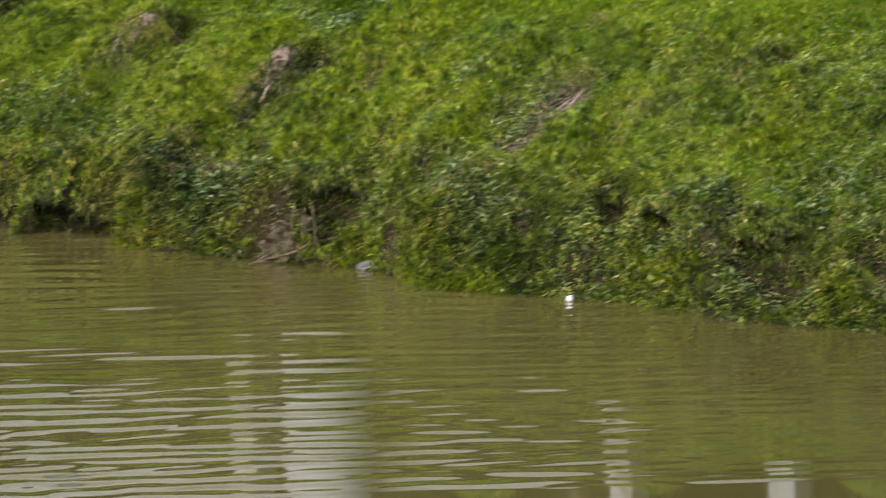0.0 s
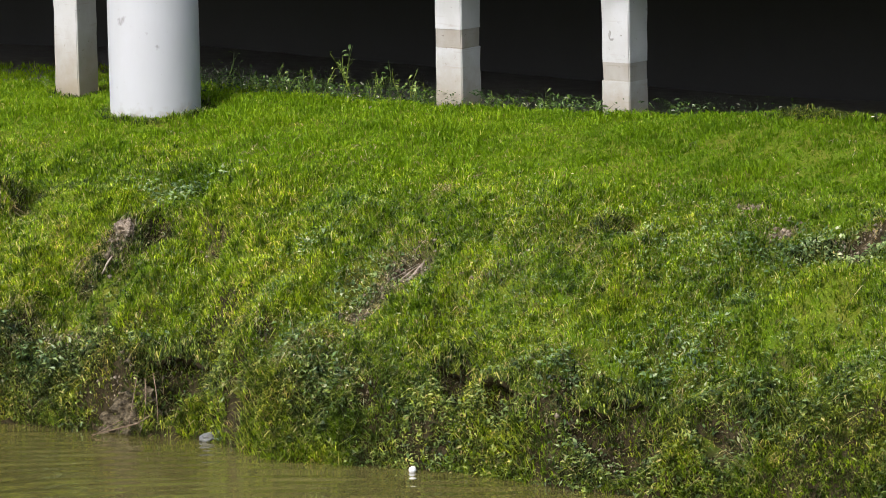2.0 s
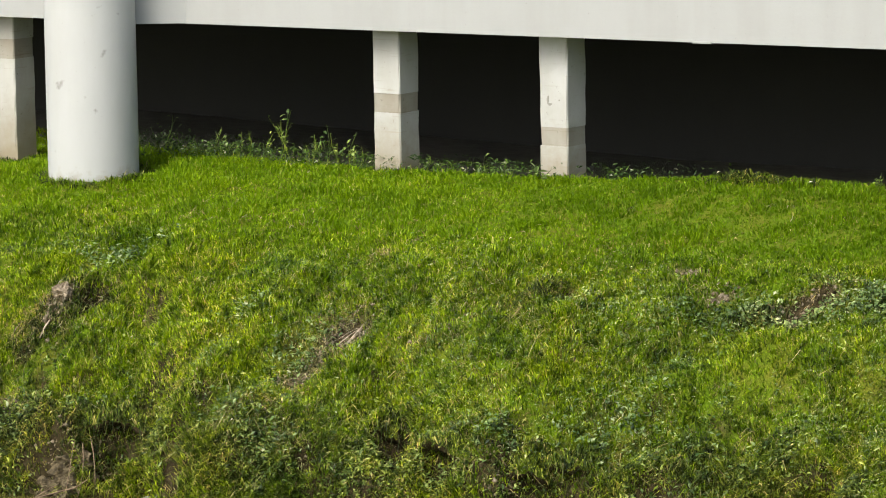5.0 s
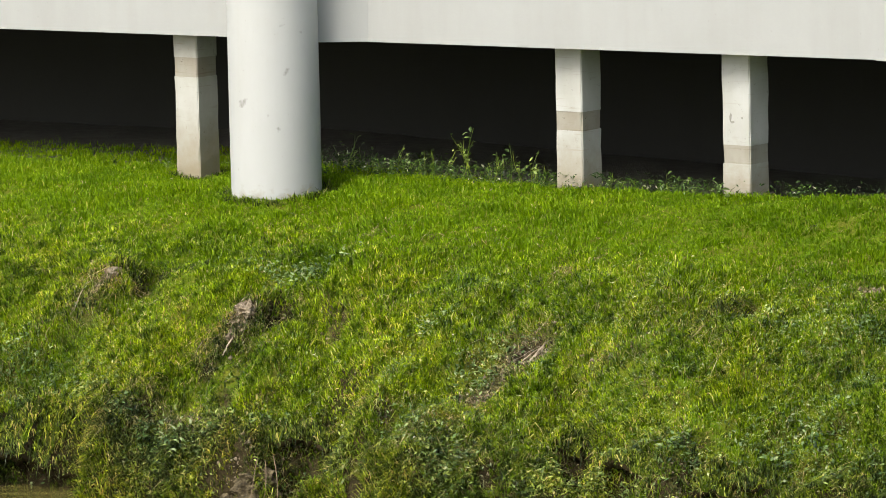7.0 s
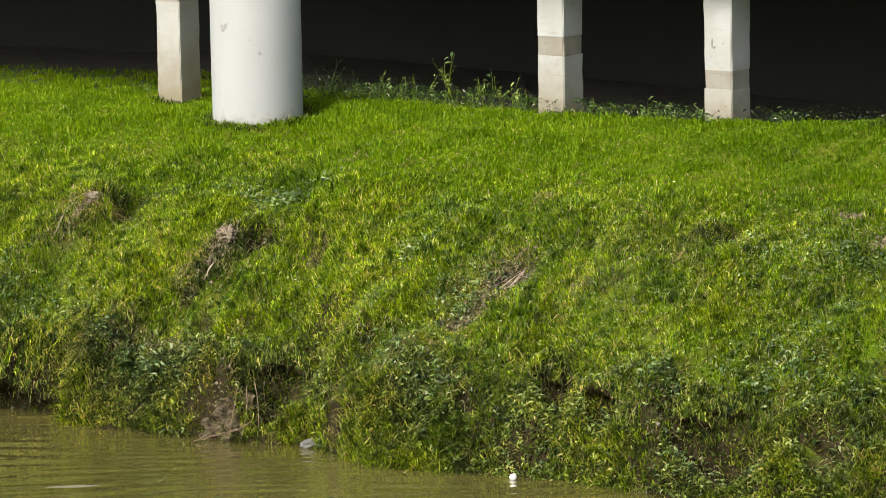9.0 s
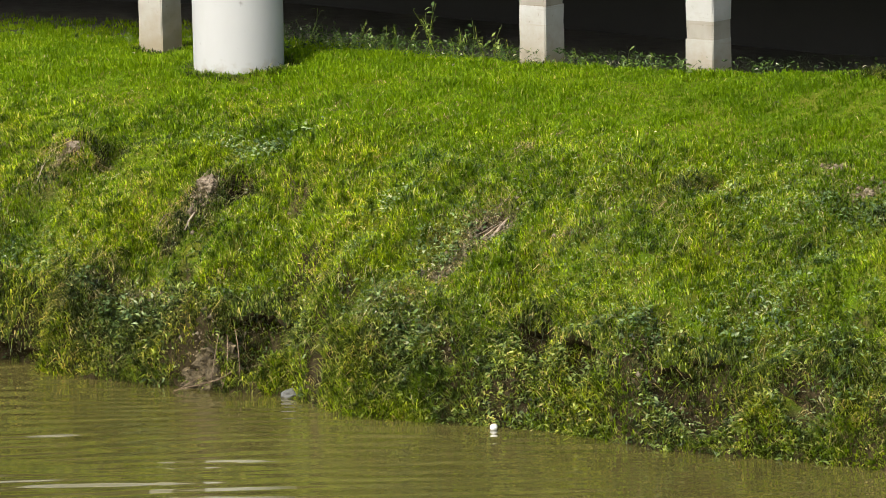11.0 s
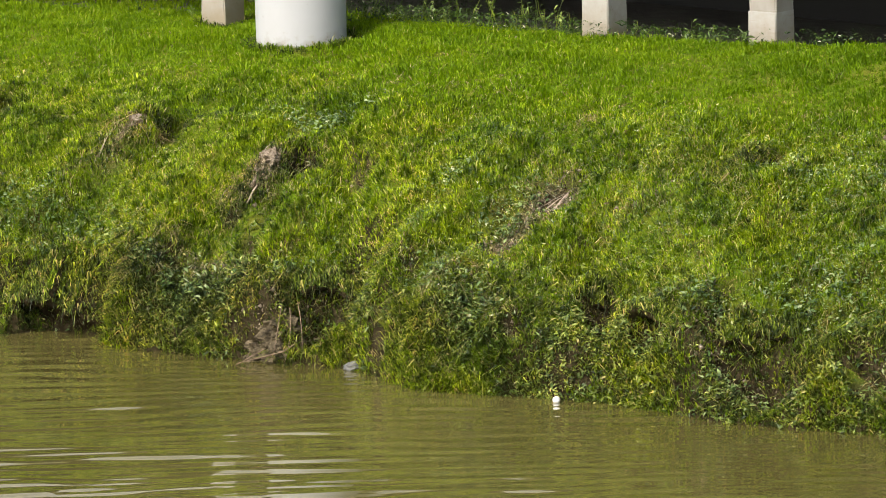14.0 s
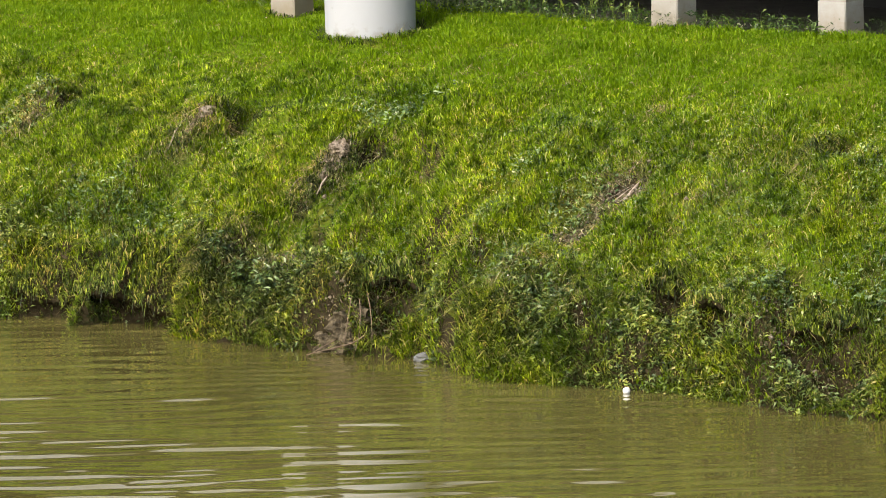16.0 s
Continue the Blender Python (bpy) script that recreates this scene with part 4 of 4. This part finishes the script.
stick = part("stick", limb([on_ground(-0.45, 34.46, 0.05), on_ground(-0.41, 34.49, 0.065), on_ground(-0.36, 34.52, 0.06)], [0.005, 0.008, 0.006]), BARK)
tagged(stick, "short pale stick under a clod of earth", "stick")
stick = part("stick", limb([(-0.55, 33.32, 0.01), (-0.38, 33.3, 0.05), (-0.2, 33.26, 0.1), (-0.1, 33.28, 0.16)], [0.003, 0.005, 0.006, 0.004]), ROOT)
tagged(stick, "thin brown root trailing into the water", "stick")
for a, b, bend, thick, words in (((1.7, 32.89), (1.92, 33.02), 0.02, 0.008, "long pale dry stem lying over bare earth"), ((1.76, 32.86), (1.92, 32.95), 0.02, 0.006, "short dry stem on bare earth"),
                                 ((1.72, 32.94), (1.88, 33.02), 0.02, 0.005, "thin pale dry stem in the grass"), ((1.86, 32.88), (1.95, 32.99), 0.02, 0.005, "thin brown twig beside paler stems"),
                                 ((-0.66, 34.61), (-0.56, 34.63), 0.015, 0.006, "pale stalk lying below a scar of earth"), ((-0.34, 34.71), (-0.2, 34.8), 0.03, 0.004, "dry stalk across a clod of earth"), ((-1.63, 35.53), (-1.55, 35.62), 0.02, 0.007, "pale stalk among dead grass")):
    pts = [on_ground(a[0] + (b[0] - a[0]) * t, a[1] + (b[1] - a[1]) * t, 0.035 + bend * math.sin(math.pi * t)) for t in (0, 0.35, 0.7, 1)]
    tagged(part("stick", limb(pts, [thick * 0.35, thick * 0.6, thick * 0.55, thick * 0.25]), BARK), words, "stick")
for a, b, c in (((-0.2, 33.43, 0.42), (-0.24, 33.32, 0.25), (-0.28, 33.28, 0.02)), ((-0.14, 33.43, 0.4), (-0.12, 33.3, 0.2), (-0.2, 33.23, -0.01)), ((-0.08, 33.45, 0.44), (-0.04, 33.31, 0.26), (-0.06, 33.25, 0.06)),
                ((-0.3, 33.4, 0.12), (-0.42, 33.32, 0.07), (-0.58, 33.28, -0.01))):
    pts = [tuple(Vector(a).lerp(Vector(b), t).lerp(Vector(b).lerp(Vector(c), t), t)) for t in (0, 0.25, 0.5, 0.75, 1)]
    tagged(part("root", limb(pts, [0.004, 0.004, 0.0035, 0.003, 0.002], 6), ROOT), "thin pale root hanging from the earth face", "root", "roots at the earth face")
bm = crag((0.075, 0.05, 0.045), 21, 0.25)
bmesh.ops.transform(bm, matrix=pose(0.33, 32.99, 0.02), verts=bm.verts)
tagged(part("stone", bm, STONE, None, "grey wet stone half sunk at the water's edge"), "", "stone")

bm = bmesh.new()
bmesh.ops.create_uvsphere(bm, u_segments=24, v_segments=16, radius=0.028)
for v in bm.verts:
    v.co *= 1 + 0.05 * noise.noise(v.co * 60)
    v.co.z *= 0.95
bmesh.ops.transform(bm, matrix=pose(1.75, 31.58, 0.016), verts=bm.verts)
tagged(part("foam_ball", bm, FOAM, None, "small white foam ball floating at the water's edge", True), "", "ball")


# ---- turf ledges that jut out over the undercut bank ----
def turf_ledge(x0, x1, inner, reach, level, seed, label, thick=46):
    """A ragged sod lip along the shore over a hollow: sod, upright grass on it and long grass hanging from its edge."""
    rng = random.Random(seed)
    steps = int((x1 - x0) / 0.025)
    top, lip, under, root = [], [], [], []
    turf, rim = [], []
    bm = bmesh.new()
    for i in range(steps + 1):
        x = x0 + (x1 - x0) * i / steps
        fade = math.sin(math.pi * min(max(i / steps, 0.02), 0.98)) ** 0.5
        shore = float(np.interp(x, *zip(*SHORE))) + inner
        out = reach * fade * (0.75 + 0.5 * rng.random())
        back = Vector((x, shore + 0.1, float(height(x, shore + 0.1))))
        wave = float(smooth_noise(np.array(x * 7.0 + seed), np.array(2.5))) - 0.5
        front = Vector((x - 0.55 * out, shore - 0.8 * out * (1 + wave), level - 0.1 * (1 - fade) + 0.22 * wave + rng.uniform(-0.025, 0.025)))
        top.append(bm.verts.new(back + Vector((0, 0, 0.015))))
        lip.append(bm.verts.new(front))
        under.append(bm.verts.new(front + Vector((0.01, 0.03, -0.025 - rng.uniform(0, 0.03)))))
        root.append(bm.verts.new(back + Vector((0, 0.03, -0.12))))
        for k in range(thick):
            turf.append(tuple(back.lerp(front, rng.uniform(-0.1, 1.0)) + Vector((rng.uniform(-0.02, 0.02), rng.uniform(-0.02, 0.02), 0.0))))
        for k in range(int(thick / 6 * smooth_noise(np.array(x * 11.0 + seed), np.array(0.5)) ** 1.5)):
            rim.append(tuple(back.lerp(front, rng.uniform(0.75, 1.02)) + Vector((rng.uniform(-0.02, 0.02), 0, rng.uniform(-0.03, 0.0)))))
    for a, b in ((top, lip), (lip, under), (under, root), (root, top)):
        for i in range(steps):
            bm.faces.new((a[i], a[i + 1], b[i + 1], b[i]))
    bm.faces.new((top[0], lip[0], under[0], root[0]))
    bm.faces.new((root[-1], under[-1], lip[-1], top[-1]))
    bmesh.ops.recalc_face_normals(bm, faces=bm.faces)
    ledge = tagged(new("turf_ledge"), label, "turf")
    part("sod", bm, TURF, ledge, "earthy sod lip", True)
    for name, mesh, words in (("grass", big_mesh("grass", *sprays(turf[::2], 0.08, 0.0095, seed, 0.6, 0.5, 1.6), REEDS), "uneven green grass on the sod"),
                              ("dark_grass", big_mesh("dark_grass", *sprays(turf[1::2], 0.08, 0.009, seed + 5, 0.5, 0.6, 1.6), TUSSOCK), "dark coarse grass on the sod"),
                              ("fringe", big_mesh("fringe", *sprays(rim, 0.12, 0.008, seed + 1, 0.35, 0.8, spread=1.4), TUSSOCK if seed % 2 else REEDS), "long grass hanging from the sod's edge"),
                              ("leaves", big_mesh("leaves", *leaf_mesh(turf[::5], 0.036, seed, 0.1), LEAVES), "small green leaves on the sod")):
        piece = new(name, mesh)
        piece.parent = ledge
        tagged(piece, words, kind="stuff")
    return ledge


turf_ledge(-2.32, -1.5, 0.38, 0.3, 0.27, 62, "overhanging green turf edge above a dark muddy undercut", 90)
turf_ledge(-2.98, -2.3, 0.32, 0.24, 0.25, 68, "short overhanging turf edge above the pond", 80)
turf_ledge(-0.12, 0.36, 0.4, 0.12, 0.52, 63, "grassy brow hanging over a shaded hollow in the bank", 60)
turf_ledge(2.22, 2.6, 0.34, 0.1, 0.6, 64, "leafy brow over a dark hollow by the water")
turf_ledge(2.88, 3.14, 0.46, 0.14, 0.54, 65, "short turf brow over a dark earthy hollow")
turf_ledge(3.1, 3.48, 0.5, 0.1, 0.62, 69, "grassy lip above a shaded earth hollow")
turf_ledge(3.58, 3.82, 0.42, 0.12, 0.56, 66, "turf brow over a dark hollow beside the water")
turf_ledge(3.84, 4.15, 0.46, 0.1, 0.64, 71, "small turf brow above a dark hollow")
turf_ledge(1.92, 2.18, 0.62, 0.08, 0.62, 67, "small grassy brow over a dark slot in the bank")


# ---- weeds and litter by the building ----
def leaf_shape(name, mat):
    """A folded, pointed leaf one unit long."""
    v, f = [], []
    for i, (t, wd) in enumerate(((0.0, 0.02), (0.25, 0.2), (0.5, 0.27), (0.75, 0.18), (1.0, 0.0))):
        z = 0.12 * math.sin(t * 2.6)
        v += [(t, -wd, z + wd * 0.25), (t, 0, z), (t, wd, z + wd * 0.25)]
    for i in range(4):
        for k in (0, 1):
            a = i * 3 + k
            f.append((a, a + 3, a + 4, a + 1))
    return mesh_of(name, v, f, mat, True)


LEAF, PALE_LEAF, PETAL_MESH = leaf_shape("leaf", SHADE_DARK_LEAVES), leaf_shape("pale_leaf", CLOVER), leaf_shape("fallen_leaf", PETAL)


def weed_plant(x, y, tall, leaves, size, mesh, seed, label):
    rng = random.Random(seed)
    plant = tagged(new("weed_plant"), label, "weed", "weeds beside the posts")
    plant.location = on_ground(x, y)
    lean = Vector((rng.uniform(-0.25, 0.25), rng.uniform(-0.2, 0.2), 1))
    pts = [tuple(lean * tall * t + Vector((0.02 * math.sin(5 * t + seed), 0, -0.02))) for t in (0, 0.33, 0.66, 1)]
    part("stem", limb(pts, [0.005, 0.004, 0.003, 0.002], 5), LEAVES, plant)
    shoots = [(lean * tall * 0.0, lean * tall)]
    for k in range(2):      # side shoots
        start = lean * tall * rng.uniform(0.1, 0.4)
        end = start + Vector((rng.uniform(-0.5, 0.5), rng.uniform(-0.4, 0.4), 0.8)) * tall * rng.uniform(0.4, 0.7)
        part("stem", limb([tuple(start), tuple((start + end) / 2 + Vector((0, 0, 0.01))), tuple(end)], [0.003, 0.0025, 0.0015], 5), LEAVES, plant)
        shoots.append((start, end))
    for i in range(leaves):
        t = 0.2 + 0.8 * (i + rng.random()) / leaves
        start, end = shoots[i % 3]
        leaf = new("leaf", mesh)
        leaf.parent = plant
        s = size * rng.uniform(0.6, 1.2)
        leaf.matrix_basis = Matrix.Translation(start.lerp(end, t)) @ Euler((rng.uniform(-0.6, 0.6), rng.uniform(-0.9, 0.3), rng.uniform(0, 6.28))).to_matrix().to_4x4() @ Matrix.Scale(s, 4)
    return plant


rng = random.Random(3)
TALL, LOW = "tall leafy weed in the building's shade", "low leafy weed in the shaded grass"
# about half get pale leaves, a colour standing for sun shining through them
for x, dy, tall in [(0.55, 0.35, 0.2), (0.66, 0.1, 0.14), (0.8, 0.45, 0.16), (0.95, 0.0, 0.12), (1.05, 0.3, 0.2), (1.2, 0.1, 0.13), (1.32, 0.35, 0.22), (1.45, 0.15, 0.15),
                    (1.52, 0.4, 0.33), (1.62, 0.3, 0.3), (1.74, 0.1, 0.16), (1.86, 0.35, 0.2), (2.0, 0.3, 0.24), (2.12, 0.1, 0.14), (2.68, 0.2, 0.18), (2.78, 0.35, 0.14),
                    (3.05, 0.1, 0.12), (3.15, 0.4, 0.22), (3.3, 0.1, 0.1), (0.6, 0.6, 0.26), (0.72, 0.3, 0.2), (0.86, 0.2, 0.12), (1.0, 0.5, 0.22), (1.12, 0.2, 0.16), (1.26, 0.55, 0.2), (1.4, 0.3, 0.2), (1.58, 0.55, 0.36), (1.8, 0.2, 0.22), (1.94, 0.5, 0.28), (2.08, 0.4, 0.25), (2.2, 0.2, 0.16), (2.9, 0.3, 0.14), (-0.15, 0.9, 0.12), (-0.95, 0.5, 0.1), (-1.4, 0.6, 0.1), (4.9, -0.05, 0.1), (5.9, 0.0, 0.13), (6.2, -0.05, 0.1)]:
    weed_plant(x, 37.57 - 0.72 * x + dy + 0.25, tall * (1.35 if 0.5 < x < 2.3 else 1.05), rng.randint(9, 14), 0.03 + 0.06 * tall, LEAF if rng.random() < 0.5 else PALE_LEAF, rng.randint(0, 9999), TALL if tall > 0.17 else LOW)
weed_plant(3.46, 35.2, 0.13, 9, 0.07, PALE_LEAF, 77, "pale broad-leaved weed at a post's foot")
weed_plant(3.52, 35.12, 0.06, 8, 0.06, PALE_LEAF, 78, "pale broad-leaved weed at a post's foot")
for x, y in ((1.71, 36.02), (-0.9, 38.0), (0.27, 34.09), (3.35, 33.6), (2.05, 33.29), (1.28, 33.2), (5.4, 33.5)):
    leaf = tagged(new("fallen_leaf", PETAL_MESH), "pale dry leaf lying in the grass", "leaf", "fallen leaves on the lawn")
    leaf.matrix_basis = Matrix.Translation(on_ground(x, y, 0.05)) @ Euler((rng.uniform(-0.5, 0.5), rng.uniform(-0.6, 0.2), rng.uniform(0, 6.28))).to_matrix().to_4x4() @ Matrix.Scale(0.035, 4)
